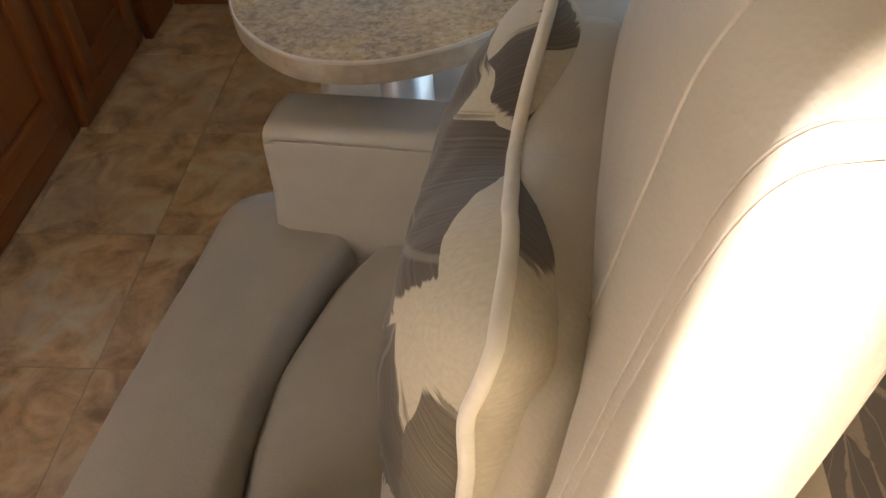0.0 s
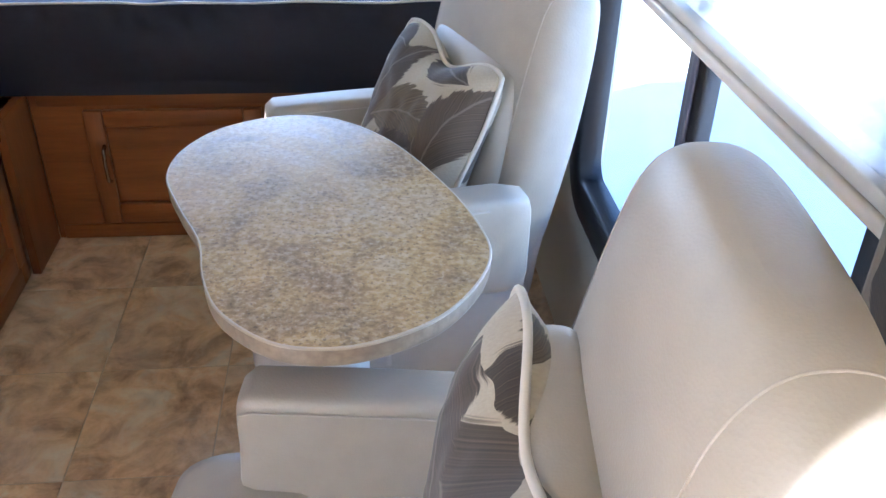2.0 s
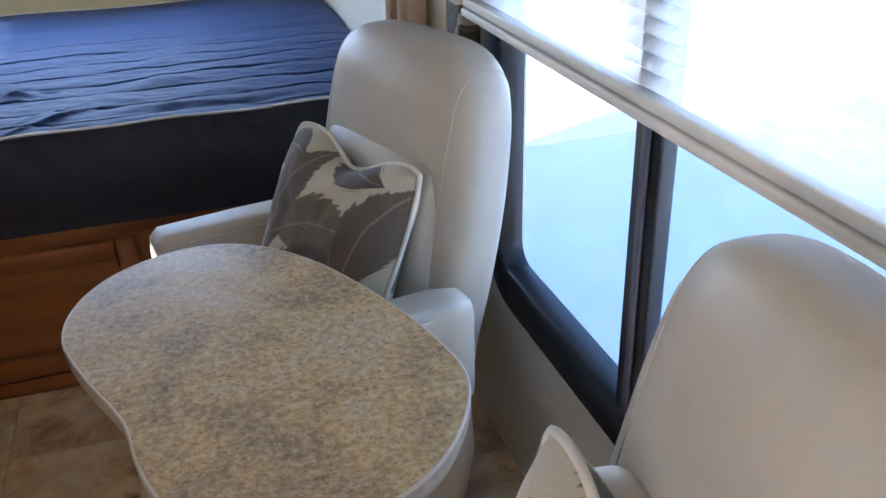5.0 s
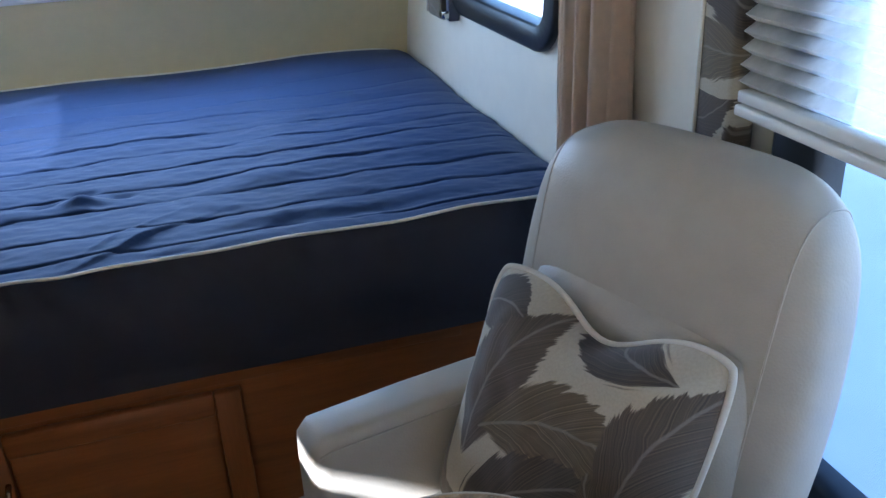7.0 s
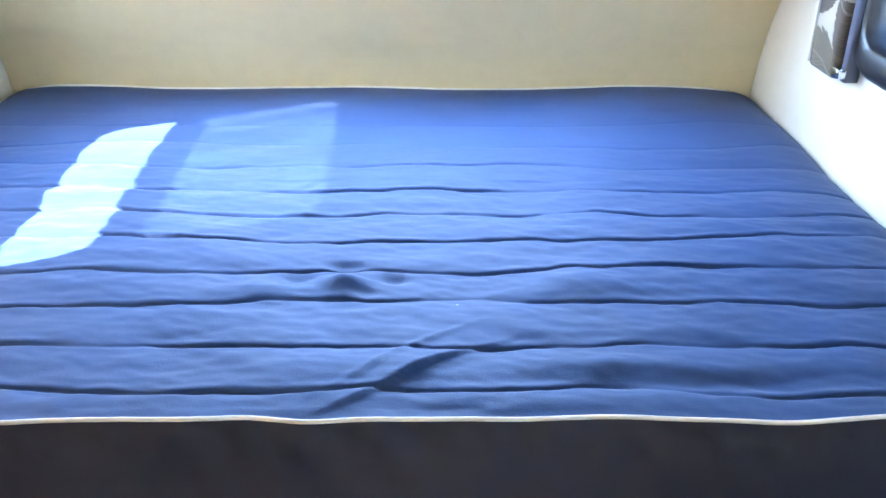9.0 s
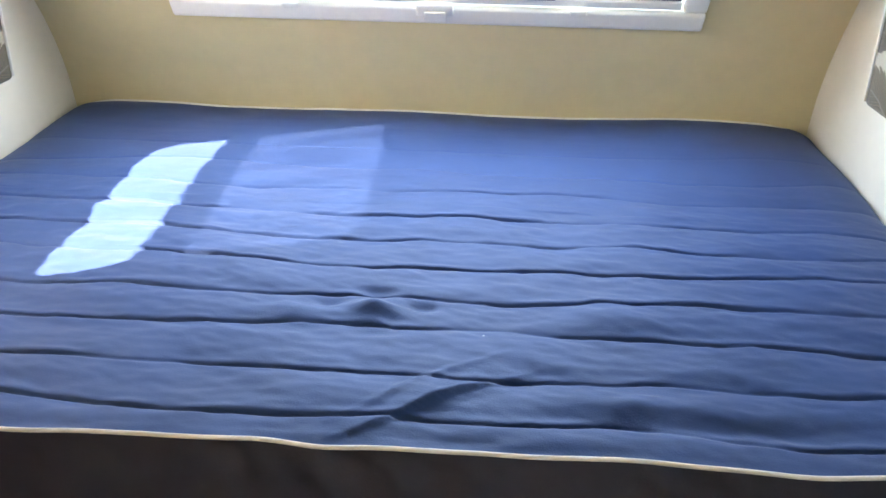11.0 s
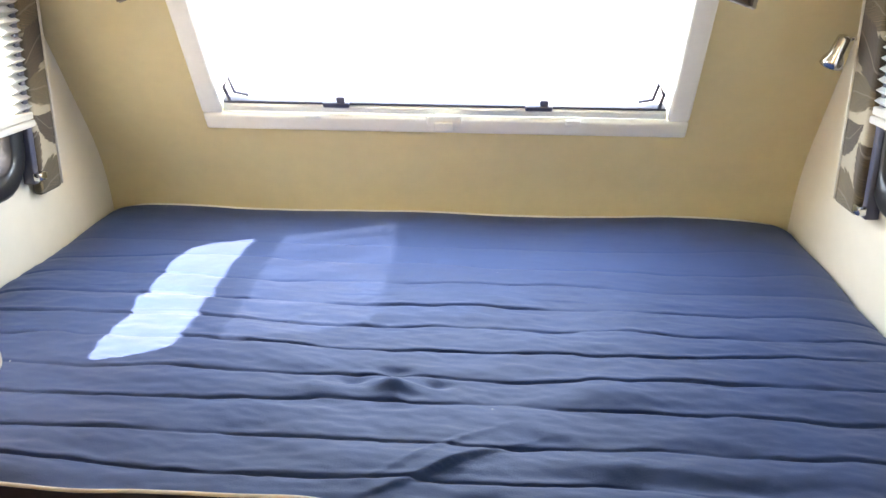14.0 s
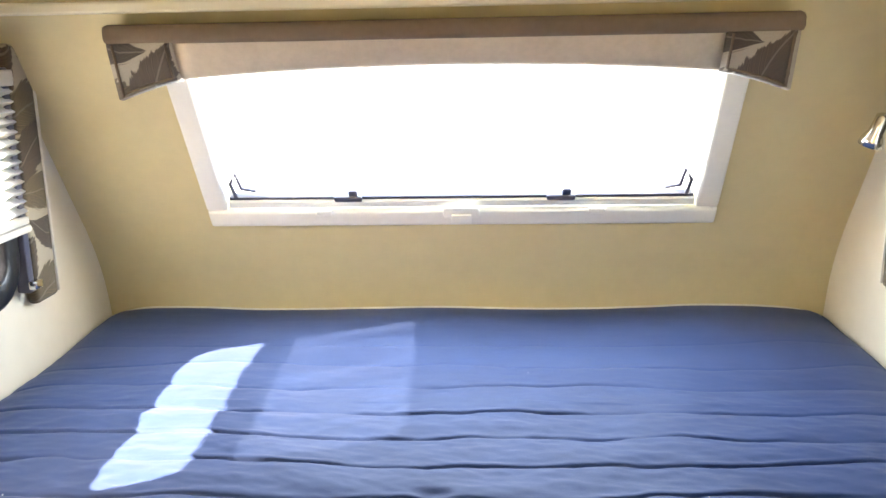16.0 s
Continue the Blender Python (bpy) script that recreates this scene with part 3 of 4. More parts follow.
part("cloth_top", block(-0.79, 0.632, 0.934, 0.962, 1.412, 1.452, 0.012), TAUPE, val, "taupe cloth band")

# reading lamp
lamp = thing("reading_lamp", "small chrome swivel reading lamp by the bed", "lamp", pose(XR - 0.001, 1.05, 1.23))
part("wall_plate", block(-0.012, 0, -0.02, 0.02, -0.02, 0.02, 0.005), CHROME, lamp)
part("arm", tube([(-0.01, 0, 0), (-0.045, -0.02, 0.005), (-0.075, -0.045, 0)], 0.005), CHROME, lamp)
head = lathe([(0.008, 0.02), (0.014, 0.016), (0.016, -0.02), (0.023, -0.035), (0.026, -0.05), (0.02, -0.05)], n=20)
bmesh.ops.transform(head, matrix=pose(-0.085, -0.055, -0.005, 18, 12, 0), verts=head.verts)
part("shade", head, CHROME, lamp, "chrome bell shade")


# ---- bed ----
ZM = 0.68
QUILT = [0.012, 0.10, 0.205, 0.32, 0.432, 0.545, 0.655, 0.765, 0.88, 1.0, 1.12, 1.25]


def mattress_height(x, y):
    h = 0.0
    fade = 1.0 if y < 0.75 else max(0.12, 1 - (y - 0.75) / 0.35)
    fade *= 1 - 0.5 * max(0.0, min(1.0, (x - 0.3) / 0.5)) * max(0.0, min(1.0, (y - 0.4) / 0.4))
    puff = 1.0 if y < 0.85 else max(0.35, 1 - (y - 0.85) / 0.4)
    puff *= 1 - 0.35 * max(0.0, min(1.0, (x - 0.3) / 0.5)) * max(0.0, min(1.0, (y - 0.4) / 0.4))
    for k, q in enumerate(QUILT[1:-1]):
        wob = 0.022 * noise.noise((x * 2.2, k * 3.7, 0.3)) + 0.015 * noise.noise((x * 5, k * 1.9, 4)) + 0.005 * noise.noise((x * 13, k, 2))
        d = y - q - wob
        deep = max(0.15, 0.7 + 1.1 * noise.noise((x * 4, k * 5.1, 6)) + 0.5 * noise.noise((x * 14, k * 2.3, 8)))
        h -= 0.0044 * deep * fade * math.exp(-(d / 0.0026) ** 2)
        h += 0.0018 * deep * fade * math.exp(-((d - 0.008) / 0.007) ** 2)
        h -= 0.0056 * puff * math.exp(-abs(d) / 0.024)
    h += 0.010 * noise.noise((x * 2.5, y * 3, 1)) + 0.005 * noise.noise((x * 7, y * 9, 2)) * (1 if y < 0.8 else 0.3)
    h += 0.0028 * noise.noise((x * 5 + y * 3, y * 24, 7)) * fade + 0.0022 * noise.noise((x * 16, y * 34, 3)) * fade + 0.0012 * noise.noise((x * 45 + y * 20, y * 60, 5)) * fade
    # puckers and one diagonal fold
    for px, py, a, s in ((-0.085, 0.372, 0.017, 0.030), (-0.16, 0.405, -0.014, 0.028), (-0.01, 0.40, -0.012, 0.026), (-0.09, 0.44, -0.012, 0.028), (-0.20, 0.385, -0.006, 0.03), (-0.05, 0.345, -0.004, 0.02), (-0.21, 0.37, 0.008, 0.04), (0.28, 0.39, 0.007, 0.07), (-0.5, 0.22, 0.006, 0.08)):
        h += a * math.exp(-((x - px) / s) ** 2 - ((y - py) / (s * 0.7)) ** 2)
    ax, ay, bx, by = -0.12, 0.035, 0.15, 0.22
    dx, dy = bx - ax, by - ay
    ln = math.hypot(dx, dy)
    u, w = ((x - ax) * dx + (y - ay) * dy) / ln / ln, ((y - ay) * dx - (x - ax) * dy) / ln
    if -0.1 < u < 1.1:
        k = max(0.0, 1 - abs(u - 0.55) / 0.6)
        w += 0.006 * math.sin(u * 7)
        h += k * (0.010 * math.exp(-w / 0.03) if w > 0 else 0.010 * math.exp(w / 0.003))
        h += k * 0.0035 * math.exp(-((w - 0.03 - 0.03 * u) / 0.005) ** 2) - k * 0.0012 * math.exp(-((w + 0.022) / 0.012) ** 2)
    h += 0.008 * math.exp(-((x - 0.35) / 0.25) ** 2 - ((y - 0.155) / 0.028) ** 2)
    h -= 0.008 * math.exp(-((x - 0.4) / 0.25) ** 2 - ((y - 0.115) / 0.02) ** 2)
    return h


def edge_wave(x):
    """How far the front seam wanders, in y and z."""
    return 0.010 * noise.noise((x * 3, 7, 1)) + 0.005 * noise.noise((x * 9, 3, 1)), -0.008 + 0.007 * noise.noise((x * 4, 1, 8)) - 0.004 * math.exp(-((x + 0.107) / 0.05) ** 2)


bed = thing("mattress", "navy quilted mattress with pale corded edges on the bed base", "mattress", pose(0, 0, 0))
MX0, MX1, MY1 = XL + 0.008, XR - 0.008, 1.425
NX, NY = 250, 560
MY0 = 0.035
bm = bmesh.new()
grid = []
for j in range(NY + 1):
    v = j / NY
    row = []
    for i in range(NX + 1):
        x = MX0 + (MX1 - MX0) * i / NX
        ey, ez = edge_wave(x)
        near = math.exp(-((v * MY1) / 0.03) ** 2)
        y = ey * near + MY0 + v * (MY1 - MY0)
        cor = min(1.0, max(0.0, (abs(x - (MX0 + MX1) / 2) - 0.80) / 0.17))
        y -= 0.05 * cor ** 3 * v ** 8
        dx = min(x - MX0, MX1 - x)
        dy = MY1 - y
        z = ZM + mattress_height(x, y) * min(1, v * MY1 / 0.03 + 0.15) + ez * near
        z -= 0.022 * math.exp(-dx / 0.03) + 0.008 * math.exp(-max(dy, 0) / 0.015)
        z += 0.022 * v * v + 0.008 * math.exp(-(v * MY1) / 0.15)
        row.append(bm.verts.new((x, y, z)))
    grid.append(row)
for a, b in zip(grid, grid[1:]):
    for i in range(NX):
        bm.faces.new((a[i], a[i + 1], b[i + 1], b[i]))
part("quilted_top", bm, NAVY, bed)
ZB = 0.452
PLEATS = ((-0.62, 0.6), (-0.26, 0.8), (-0.11, 1.2), (-0.02, 1.1), (0.12, 0.5), (0.31, 0.8), (0.40, 0.7), (0.63, 0.6))     # gathers under the front seam
bm = bmesh.new()
rows = []
for j in range(25):
    v = j / 24
    row = []
    for i in range(NX + 1):
        x = MX0 + (MX1 - MX0) * i / NX
        ey, ez = edge_wave(x)
        gath = math.exp(-((v - 0.10) / 0.085) ** 2) * (0.013 * noise.noise((x * 12, v * 2, 5)) + 0.009 * noise.noise((x * 30, v * 4, 2)))
        gath *= min(1.0, v / 0.1)
        for gx, deep in PLEATS:
            gath += deep * math.exp(-v / 0.13) * (0.011 * math.exp(-((x - gx - 0.03 - 0.2 * v) / 0.024) ** 2) - 0.014 * math.exp(-((x - gx - 0.12 * v) / 0.016) ** 2)) * min(1.0, v / 0.06)
        y = (ey + MY0) * (1 - v) - 0.016 * math.sin(math.pi * min(1, v * 1.15)) + gath + 0.006 * noise.noise((x * 3, v * 2, 9)) * v
        z = (ZM + 0.006 + ez) * (1 - v) + ZB * v + 0.002 * noise.noise((x * 5, 0, 3))
        row.append(bm.verts.new((x, y, z)))
    rows.append(row)
for a, b in zip(rows, rows[1:]):
    for i in range(NX):
        bm.faces.new((a[i], a[i + 1], b[i + 1], b[i]))
part("front_border", bm, SHADED_BORDER, bed, "charcoal mattress border, darkened for the shade on its front")
part("underside", block(MX0, MX1, 0.01, MY1, ZB + 0.001, ZB + 0.03, 0.004), NAVY, bed)
part("front_piping", tube([(x, edge_wave(x)[0] + MY0 - 0.003, ZM + edge_wave(x)[1] + 0.012 + mattress_height(x, 0.0) * 0.15) for x in (MX0 + (MX1 - MX0) * i / 240 for i in range(241))], 0.0031), PIPING, bed, "pale corded piping")
part("back_piping", tube([(x, MY1 - 0.012 - 0.05 * min(1.0, max(0.0, (abs(x + 0.08) - 0.80) / 0.17)) ** 3, ZM + 0.019 + mattress_height(x, MY1 - 0.01) - 0.02 * min(1.0, max(0.0, (abs(x + 0.08) - 0.85) / 0.13)) ** 2) for x in (MX0 + 0.02 + (MX1 - MX0 - 0.04) * i / 100 for i in range(101))], 0.0036), PIPING, bed, "pale corded piping")


def cabinet_door(parent, x0, x1, z0, z1, handle_x, hz0, hz1):
    """A framed door with a sunk panel, in the plane y = 0 of its parent, facing -y."""
    d = part("door", block(x0 + 0.052, x1 - 0.052, -0.006, 0.004, z0 + 0.062, z1 - 0.05, 0.002), WOOD_H, parent, "recessed cherry wood door panel", False)
    for a, b, c, e, m in ((x0, x0 + 0.05, z0, z1, WOOD_V), (x1 - 0.05, x1, z0, z1, WOOD_V)):
        part("stile", block(a, b, -0.020, 0.0, c, e, 0.004), m, d)
    for c, e in ((z0, z0 + 0.06), (z1 - 0.048, z1)):
        part("rail", block(x0 + 0.051, x1 - 0.051, -0.020, 0.0, c, e, 0.004), WOOD_H, d)
    hh = [(handle_x, -0.018, hz0), (handle_x, -0.034, hz0 + 0.008)] + [(handle_x, -0.040 - 0.004 * math.sin(math.pi * k / 8), hz0 + 0.012 + (hz1 - hz0 - 0.024) * k / 8) for k in range(9)] + [(handle_x, -0.034, hz1 - 0.008), (handle_x, -0.018, hz1)]
    part("handle", tube(hh, 0.0055), BRONZE, d, "bowed metal handle")
    return d


base = thing("bed_base", "cherry wood bed base with a cupboard door", "bed base", pose(0, 0.04, 0))
part("front_panel", block(-0.452, XR - 0.004, 0.0, 0.018, 0.0, 0.449, 0.002), WOOD_H, base, "", False)
part("top_board", block(XL + 0.004, XR - 0.004, 0.019, 1.34, 0.42, 0.449, 0.002), WOOD_H, base, "", False)
part("side_panel", block(-0.475, -0.453, -0.188, -0.001, 0.0, 0.449, 0.001), WOOD_V, base, "", False)
part("top_rail", block(-0.43, 0.60, -0.006, -0.001, 0.408, 0.446, 0.002), WOOD_H, base)
cabinet_door(base, -0.315, 0.155, 0.055, 0.398, -0.273, 0.19, 0.298)
part("kick_board", block(-0.434, XR - 0.01, -0.008, -0.001, 0.002, 0.045, 0.002), WOOD_H, base)


# ---- kitchen run ----
def kitchen_unit(y0, y1, face, top, label):
    th = thing("kitchen_cabinet", label, "cabinet", pose(0, 0, 0), "kitchen cabinets along the wall")
    part("body", block(XL + 0.003, face - 0.02, y0 + 0.001, y1 - 0.001, 0.0, top, 0.002), WOOD_V, th, "", False)
    part("face_frame", block(face - 0.02, face - 0.001, y0 + 0.001, y0 + 0.045, 0.0, top, 0.002), WOOD_V, th)
    part("face_frame", block(face - 0.02, face - 0.001, y1 - 0.045, y1 - 0.001, 0.0, top, 0.002), WOOD_V, th)
    part("face_frame", block(face - 0.02, face - 0.001, y0 + 0.046, y1 - 0.046, top - 0.05, top, 0.002), WOOD_Y, th)
    part("kick_board", block(face - 0.02, face - 0.001, y0 + 0.046, y1 - 0.046, 0.0, 0.07, 0.002), WOOD_Y, th)
    dr = part("drawer", block(face - 0.019, face + 0.016, y0 + 0.05, y1 - 0.05, top - 0.19, top - 0.055, 0.005), WOOD_Y, th)
    part("handle", tube([(face + 0.015, (y0 + y1) / 2 - 0.05, top - 0.12), (face + 0.04, (y0 + y1) / 2 - 0.04, top - 0.12), (face + 0.04, (y0 + y1) / 2 + 0.04, top - 0.12), (face + 0.015, (y0 + y1) / 2 + 0.05, top - 0.12)], 0.005), BRONZE, dr, "bowed metal handle")
    d = part("door", block(face - 0.019, face + 0.004, y0 + 0.10, y1 - 0.10, 0.15, top - 0.26, 0.002), WOOD_V, th, "recessed door panel", False)
    for a, b in ((y0 + 0.05, y0 + 0.101), (y1 - 0.101, y1 - 0.05)):
        part("stile", block(face - 0.019, face + 0.018, a, b, 0.08, top - 0.20, 0.004), WOOD_V, d)
    for c, e in ((0.08, 0.149), (top - 0.259, top - 0.20)):
        part("rail", block(face - 0.019, face + 0.018, y0 + 0.102, y1 - 0.102, c, e, 0.004), WOOD_Y, d)
    part("handle", tube([(face + 0.017, y1 - 0.075, 0.42), (face + 0.04, y1 - 0.075, 0.43), (face + 0.04, y1 - 0.075, 0.52), (face + 0.017, y1 - 0.075, 0.53)], 0.005), BRONZE, d, "bowed metal handle")
    return th


TOP = 0.945
kitchen_unit(-0.55, -0.15, -0.478, TOP, "cherry wood kitchen cabinet beside the bed")
kitchen_unit(-1.25, -0.552, -0.495, TOP, "cherry wood kitchen cabinet with drawer and door")
kitchen_unit(-1.95, -1.252, -0.495, TOP, "cherry wood kitchen cabinet with drawer and door")
wt = thing("worktop", "speckled stone-look worktop with rounded corner on the cabinets", "worktop", pose(0, 0, 0))
bm = bmesh.new()
out = [(XL + 0.003, -2.0), (-0.466, -2.0)]
for k in range(9):
    a = radians(90 * k / 8)
    out.append((-0.526 + 0.06 * math.cos(a), -0.165 + 0.06 * math.sin(a)))
out.append((XL + 0.003, -0.105))
loft([[(x, y, z) for x, y in out] for z in (TOP + 0.001, TOP + 0.036)], bm=bm)
bmesh.ops.bevel(bm, geom=[e for e in bm.edges if e.verts[0].co.z == e.verts[1].co.z and e.verts[0].co.z > TOP + 0.03], offset=0.008, segments=3, affect="EDGES")
part("slab", bm, LAMINATE, wt, smooth=False)
part("edge_band", tube([(x + 0.001, y + 0.001, TOP + 0.018) for x, y in out[1:-1]], 0.012), EDGE, wt, "pale rounded edge")

# ---- table ----
ZT = 0.70
tab = thing("dinette_table", "kidney-shaped speckled table on a ribbed pedestal", "table", pose(0, 0, 0))
OUTLINE = [(0.111, -0.951), (0.146, -1.055), (0.189, -1.155), (0.206, -1.245), (0.236, -1.322), (0.300, -1.386), (0.366, -1.404), (0.432, -1.394), (0.506, -1.354), (0.561, -1.288), (0.592, -1.213), (0.587, -1.133), (0.550, -1.006), (0.472, -0.84), (0.376, -0.74), (0.275, -0.722), (0.178, -0.77), (0.122, -0.855)]


def smooth_loop(keys, per=8):
    pts, n = [], len(keys)
    for i in range(n):
        p0, p1, p2, p3 = (Vector(keys[(i + k) % n]) for k in (-1, 0, 1, 2))
        for k in range(per):
            t = k / per
            pts.append(0.5 * (2 * p1 + (p2 - p0) * t + (2 * p0 - 5 * p1 + 4 * p2 - p3) * t * t + (3 * p1 - p0 - 3 * p2 + p3) * t ** 3))
    return pts


loop = smooth_loop(OUTLINE)
mid = sum(loop, Vector((0, 0))) / len(loop)
rings = []
for z, k in ((ZT - 0.029, 0.97), (ZT - 0.029, 0.985), (ZT - 0.001, 0.985), (ZT, 0.983)):
    rings.append([(*(mid + (p - mid) * k), z) for p in loop])
part("tabletop", loft(rings), LAMINATE, tab, smooth=False)
band = []
for k in range(9):
    a = radians(-90 + 180 * k / 8)
    band.append([(*(mid + (p - mid) * (0.985 + 0.010 * math.cos(a))), ZT - 0.015 + 0.014 * math.sin(a)) for p in loop])
part("edge_band", loft(band, False), TABLE_EDGE, tab, "rounded speckled edge band")
# A thin pale tube stands in for the gleam along the top edge.
part("edge_highlight", tube([(*(mid + (p - mid) * 0.989), ZT - 0.0022) for p in loop], 0.0024, 8, True), EDGE, tab, "pale tube standing for the highlight on the edge")
LX, LY = 0.385, -1.14
rib = []
for z in (0.02, 0.66):
    rib.append([(LX + (0.034 + 0.0025 * (k % 2)) * math.cos(2 * math.pi * k / 48), LY + (0.034 + 0.0025 * (k % 2)) * math.sin(2 * math.pi * k / 48), z) for k in range(48)])
part("pedestal", loft(rib), ALU, tab, "ribbed pale metal column")
part("mount_plate", lathe([(0.036, 0.6605), (0.09, 0.6606), (0.09, 0.6705), (0.04, 0.6705)], LX, LY), ALU, tab)
part("floor_plate", lathe([(0.10, 0.0), (0.10, 0.008), (0.06, 0.016), (0.04, 0.0195)], LX, LY, 32), ALU, tab)


# ---- swivel armchairs ----
BACK = [  # height, centre, half depth, half width
    (0.30, 0.455, 0.088, 0.195), (0.42, 0.46, 0.090, 0.210), (0.55, 0.485, 0.086, 0.224), (0.68, 0.51, 0.081, 0.232),
    (0.79, 0.53, 0.077, 0.230), (0.87, 0.544, 0.074, 0.221), (0.92, 0.551, 0.070, 0.205), (0.955, 0.556, 0.058, 0.180),
    (0.975, 0.56, 0.043, 0.144), (0.983, 0.56, 0.024, 0.10)]


def back_at(f, wide=1.0, deep=1.0):
    i = min(int(f), len(BACK) - 2)
    a, b, t = BACK[max(i - 1, 0)], BACK[i], f - i
    c, d = BACK[i + 1], BACK[min(i + 2, len(BACK) - 1)]
    z, cx, hx, hy = [0.5 * (2 * q + (r - p) * t + (2 * p - 5 * q + 4 * r - s) * t * t + (3 * q - p - 3 * r + s) * t ** 3) for p, q, r, s in zip(a, b, c, d)]
    return z, cx, hx * deep, hy * wide


def back_line(y, wide=1.0, deep=1.0):
    """The line over the backrest at a set distance from its middle: up the front, over the top and down behind."""
    up, down = [], []
    for k in range(0, 90):
        z, cx, hx, hy = back_at(k / 10, wide, deep)
        if z < 0.44:
            continue
        if abs(y) >= hy:
            up.append((cx, y, z))
            break
        t = math.asin((abs(y) / hy) ** (3.0 / 2))
        e = hx * math.cos(t) ** (2 / 3.0)
        if z > 0.46:
            up.append((cx - e, y, z))
        down.append((cx + e, y, z))
    return up + down[::-1]


def armchair(m, label, lean=0.0, side=0.0, lift=0.0, welt=0.2, wide=1.0, deep=1.0, cushion_lean=-0.05, cushion_drop=0.0, spread=0.277, twist=0.0):
    th = thing("swivel_armchair", label, "armchair", m, "armchairs beside the table")
    # base and body
    part("swivel_base", lathe([(0.20, 0.0), (0.20, 0.02), (0.06, 0.035), (0.05, 0.12), (0.09, 0.135)], 0.24, 0, 32), BLACK, th, "black swivel base")
    body = loft([super_ring(0.245, 0, z, hx, hy, 5) for z, hx, hy in ((0.136, 0.20, 0.24), (0.15, 0.225, 0.27), (0.25, 0.235, 0.285), (0.40, 0.225, 0.285), (0.42, 0.2, 0.26))])
    part("body", body, CREAM, th)
    # seat: front roll and rear cushion parted by a curved seam
    def seat_piece(xa, xb, yw, curve, z_top, name, front):
        bm = bmesh.new()
        n1, n2 = 26, 30
        g = []
        for i in range(n1 + 1):
            row = []
            u = i / n1
            for j in range(n2 + 1):
                w = -1 + 2 * j / n2
                bend = curve * (1 - w * w)
                x_start = xa if front else xa + bend
                x_end = xb + bend if front else xb
                if front:
                    a = math.pi * (-0.35 + 1.35 * u)
                    cx = (x_start + x_end) / 2
                    x = cx - math.cos(a) * (x_end - x_start) / 2
                    z = z_top - 0.09 + 0.09 * math.sin(a) if math.sin(a) > 0 else z_top - 0.09 + 0.16 * math.sin(a)
                    if a > math.pi / 2:
                        q = a / (math.pi / 2) - 1
                        x = cx + q * (x_end - cx)
                        z = z_top - 0.004 * q - 0.024 * max(0.0, (q - 0.82) / 0.18) ** 2
                else:
                    x = x_start + (x_end - x_start) * u
                    z = z_top - 0.010 - 0.022 * math.exp(-u / 0.03) + 0.012 * math.sin(math.pi * u)
                edge = max(0.0, abs(w) - 0.9) / 0.1
                row.append(bm.verts.new((x, w * yw, z - 0.025 * edge ** 2 + 0.003 * noise.noise((x * 8, w * 4, 2)))))
            g.append(row)
        for a, b in zip(g, g[1:]):
            for j in range(n2):
                bm.faces.new((a[j], a[j + 1], b[j + 1], b[j]))
        side = g[0] + [r[-1] for r in g[1:]] + g[-1][-2::-1] + [r[0] for r in g[-2:0:-1]]
        low = [bm.verts.new((v.co.x, v.co.y, 0.30)) for v in side]
        for k in range(len(side)):
            bm.faces.new((side[k], side[(k + 1) % len(side)], low[(k + 1) % len(side)], low[k]))
        return part(name, bm, CREAM, th)
    seat_piece(-0.080, 0.165, 0.312, -0.062, 0.465, "front_roll", True)
    seat_piece(0.165, 0.40, 0.245, -0.062, 0.462, "seat_cushion", False)
    # arms
    for s in (1, -1):
        rings = []
        for x, hy, zt, zb in ((0.032, 0.022, 0.565, 0.45), (0.037, 0.036, 0.592, 0.43), (0.054, 0.043, 0.605, 0.42), (0.2, 0.045, 0.606, 0.42), (0.30, 0.045, 0.605, 0.41), (0.38, 0.043, 0.605, 0.40), (0.43, 0.036, 0.595, 0.40), (0.44, 0.02, 0.57, 0.42)):
            ring = super_ring(0, 0, 0, hy, (zt - zb) / 2, 6.0, 40)
            rings.append([(x, s * (spread + a - (0.020 * -b / (zt - zb) * 2 if a < 0 and b < 0 else 0.0)), (zt + zb) / 2 + b) for a, b, _ in ring])
        arm = part("arm", loft(rings), CREAM, th)
        for side_y in (-0.0447, 0.0447):
            part("arm_seam", tube([(0.040, s * (spread + side_y * 0.85), 0.578), (0.056, s * (spread + side_y * 0.985), 0.588)] + [(x, s * (spread + side_y), 0.589) for x in (0.08, 0.15, 0.25, 0.35)], 0.0016), CREAM_DARK, arm, "welted seam")
        sp = loft([super_ring(0.235, s * (spread - 0.015), z, hx, hy, 5, 32) for z, hx, hy in ((0.16, 0.17, 0.028), (0.2, 0.185, 0.036), (0.4, 0.19, 0.042), (0.43, 0.19, 0.042))])
        part("side_panel", sp, CREAM, th)
    # back
    rings = []
    for k in range(91):
        z, cx, hx, hy = back_at(k / 10, wide, deep)
        rings.append(super_ring(cx, 0, z, hx, hy, 3.0, 56))
    bk = part("backrest", loft(rings), CREAM, th)
    bk.location = (lean, side, lift)
    bk.rotation_euler.z = radians(twist)
    for y in (0.19, -welt):
        part("welt_seam", tube(back_line(y, wide, deep), 0.0013), CREAM_DARK, bk)
    for dy in (0.054, 0.062):
        if welt + dy < 0.225:
            part("stitch_seam", tube(back_line(-welt - dy, wide, deep), 0.0010), CREAM_DARK, bk)
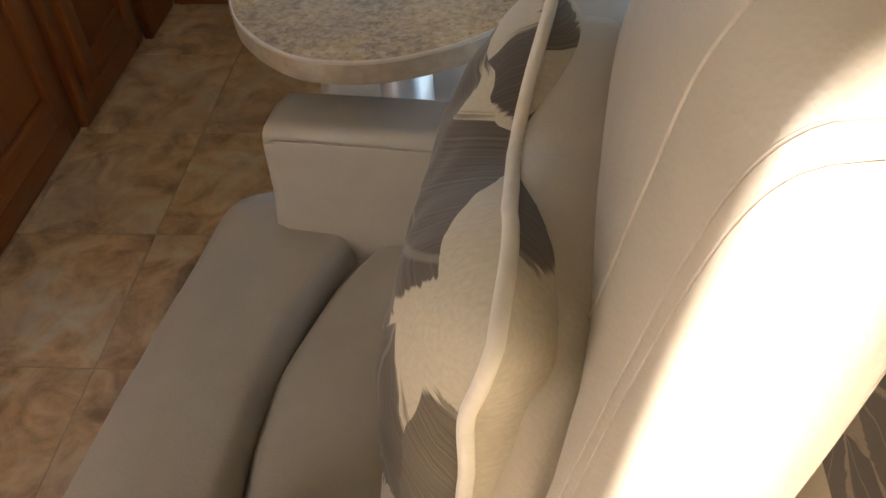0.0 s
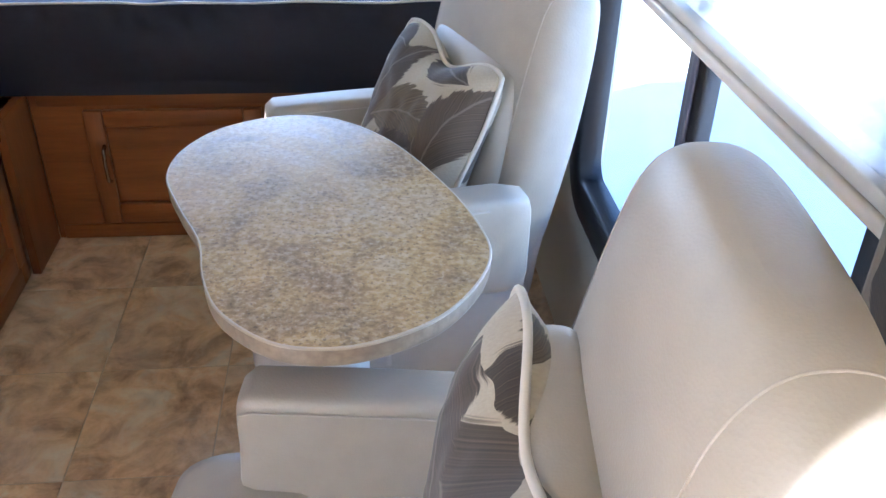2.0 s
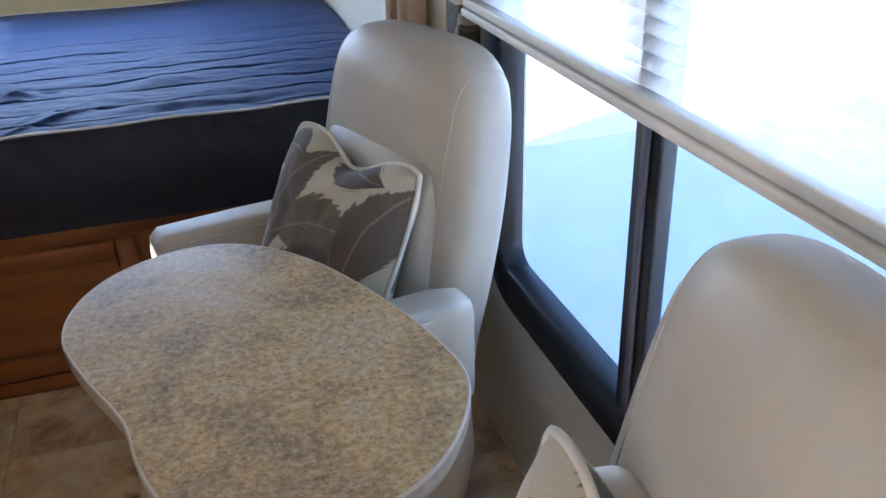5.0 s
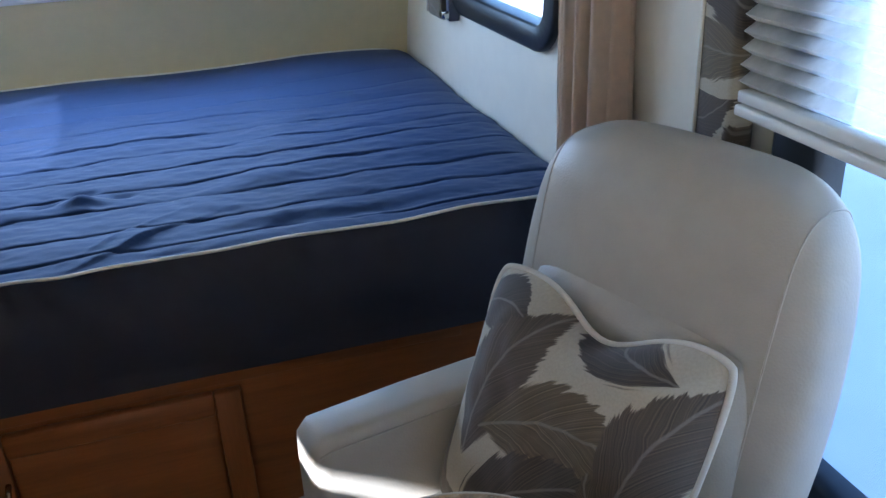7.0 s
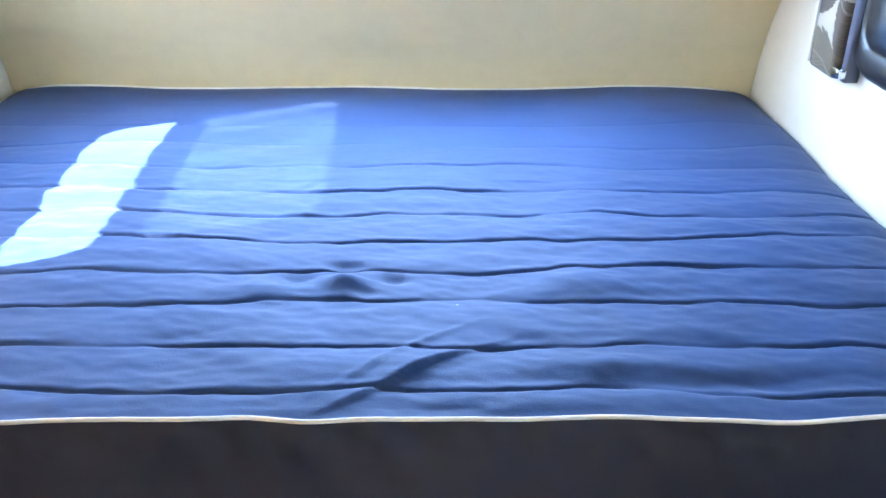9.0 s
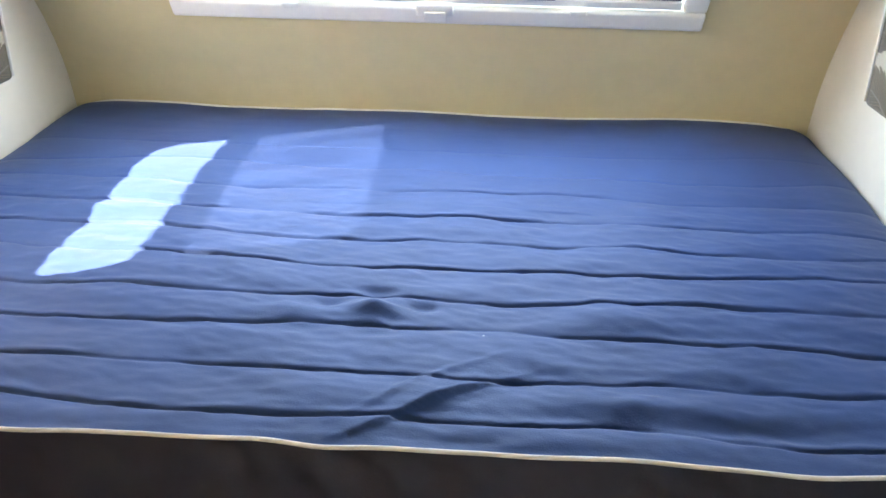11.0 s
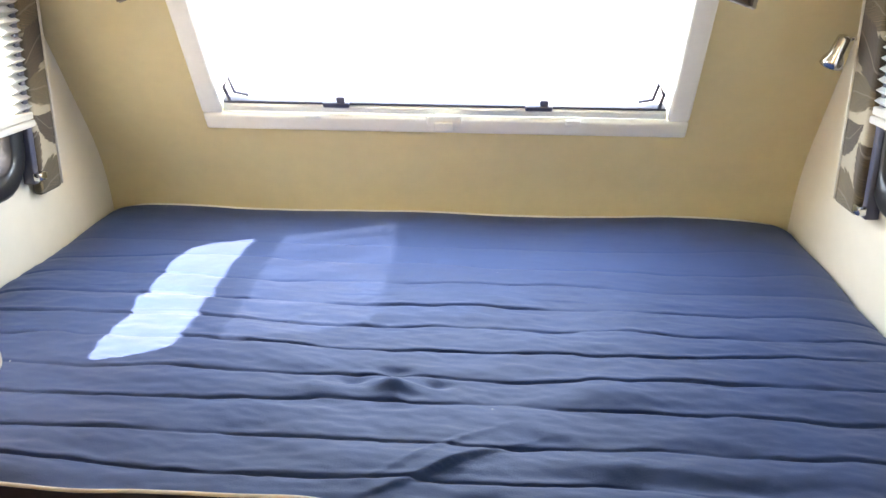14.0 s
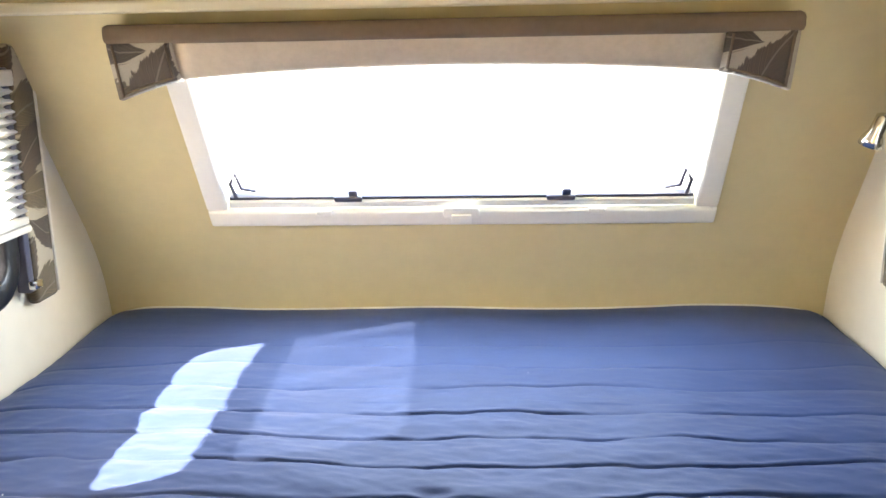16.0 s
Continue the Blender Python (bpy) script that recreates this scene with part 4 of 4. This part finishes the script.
    rings = [super_ring(cx, 0, z, hx, hy, 3.2, 44) for z, cx, hx, hy in ((0.44, 0.40, 0.07, 0.195), (0.50, 0.40, 0.078, 0.203), (0.60, 0.415, 0.078, 0.203), (0.72, 0.438, 0.072, 0.198), (0.785, 0.452, 0.058, 0.185), (0.815, 0.462, 0.04, 0.165), (0.825, 0.469, 0.02, 0.135))]
    lumbar = part("lumbar_cushion", loft(rings), CREAM, th)
    lumbar.location = (cushion_lean, side, -cushion_drop)
    lumbar.rotation_euler.z = radians(twist)
    return th


armchair(pose(0.236, -0.686, 0, 0, 0, 12.0), "cream padded swivel armchair between the table and the bed", -0.013, 0.02, -0.03, wide=1.08, deep=1.15, cushion_lean=0.02, cushion_drop=0.035, spread=0.25, twist=6.0)
armchair(pose(0.185, -1.609, 0, 0, 0, -7.0), "cream padded swivel armchair with stitched seams by the window", -0.036, -0.03, 0.05, 0.15, wide=1.05, deep=0.90, cushion_lean=-0.06)


# ---- cushions ----
def scatter_cushion(m, label, size=0.40, thick=0.15, pinch=0.0, curl=0.0, cloth=(LEAF_XY, LEAF_YX)):
    """A square cushion in its own x-y plane, with corded edge; pinch lets its upper edge sag, curl bends one top corner back."""
    th = thing("scatter_cushion", label, "cushion", m, "leaf-print cushions")
    n, h = 44, size / 2

    def at(u, v, s):
        r = (1 - u ** 4) * (1 - v ** 4)
        pull = 1 - 0.07 * (1 - abs(v)) ** 1.2 * abs(u) ** 6 - 0.07 * (1 - abs(u)) ** 1.2 * abs(v) ** 6
        x, y = u * h * (1 - 0.07 * (1 - v * v) * u * u), v * h * (1 - 0.07 * (1 - u * u) * v * v)
        if pinch and v > 0:
            y -= pinch * v ** 2 * math.exp(-((u - 0.05) / 0.35) ** 2)
        tuck = 1 - 0.085 * (abs(u) * abs(v)) ** 5
        x, y = x * tuck, y * tuck
        z = s * thick / 2 * max(r, 0) ** 0.8
        z += 0.006 * noise.noise((u * 3, v * 3, s * 2)) * r
        for k in (-0.6, 0.2, 0.7):
            z -= s * 0.006 * math.exp(-((u - k * 0.9 - 0.3 * v) / 0.06) ** 2) * max(0, abs(v) - 0.3) * r
        z += 0.005 * s * noise.noise((u * 7 + 3, v * 5, s)) * r
        near = max(0.0, u - 0.45) / 0.55 * max(0.0, v - 0.35) / 0.65
        z -= curl * near ** 0.8
        x -= 0.6 * curl * math.exp(-((v - 0.62) / 0.16) ** 2) * max(0.0, u) ** 6
        z += 0.5 * curl * math.exp(-((v - 0.62) / 0.16) ** 2) * max(0.0, u) ** 4
        return (x, y, z)

    for s, nm in ((1, "front_cover"), (-1, "back_cover")):
        bm = bmesh.new()
        g = [[bm.verts.new(at(-1 + 2 * i / n, -1 + 2 * j / n, s)) for i in range(n + 1)] for j in range(n + 1)]
        for a, b in zip(g, g[1:]):
            for i in range(n):
                bm.faces.new((a[i], a[i + 1], b[i + 1], b[i]))
        part(nm, bm, cloth[0] if s > 0 else cloth[1], th)
    rim = []
    for k in range(4 * n):
        e, t = divmod(k, n)
        u = -1 + 2 * t / n
        a, b = ((u, -1), (1, u), (-u, 1), (-1, -u))[e]
        x, y, z = at(a, b, 1)
        z += 0.003 * math.sin(k * 0.24)
        rim.append((x, y, z))
    part("piping", tube(rim, 0.005, 8, True), CORD, th, "pale corded piping")
    return th


def cushion_pose(centre, right, up):
    r, u = Vector(right).normalized(), Vector(up).normalized()
    n = r.cross(u).normalized()
    u = n.cross(r)
    m = Matrix((r, u, n)).transposed().to_4x4()
    return Matrix.Translation(centre) @ m


scatter_cushion(cushion_pose((0.543, -0.576, 0.60), (0.40, -0.915, -0.02), (0.38, 0.124, 0.92)), "cream cushion with brown leaf print leaning in the armchair", 0.39, 0.14, 0.04)
scatter_cushion(cushion_pose((0.53, -1.69, 0.646), (-0.11, -1.0, 0.02), (0.10, 0.0, 1.0)), "leaf-print cushion with a crumpled corner upright in the cream armchair", 0.43, 0.145, 0.03, 0.012, (LEAF_CLOSE, LEAF_CLOSE_BACK))

# ---- floor tiles ----
tw, tl = 0.288, 0.342
tb = block(-tw / 2 + 0.0014, tw / 2 - 0.0014, -tl / 2 + 0.0014, tl / 2 - 0.0014, -0.006, 0.0, 0.0006, 1)
first = part("tile", tb, TILE, floor, smooth=False)
spots = []
for i in range(-1, 5):
    for j in range(0, 10):
        spots.append((-0.196 + tw * (i - 0.5), 0.113 - tl * (j + 0.5)))
for k, (x, y) in enumerate(spots):
    t = first if k == 0 else new("tile", first.data)
    t.parent = floor
    t.location = (x, y, 0)
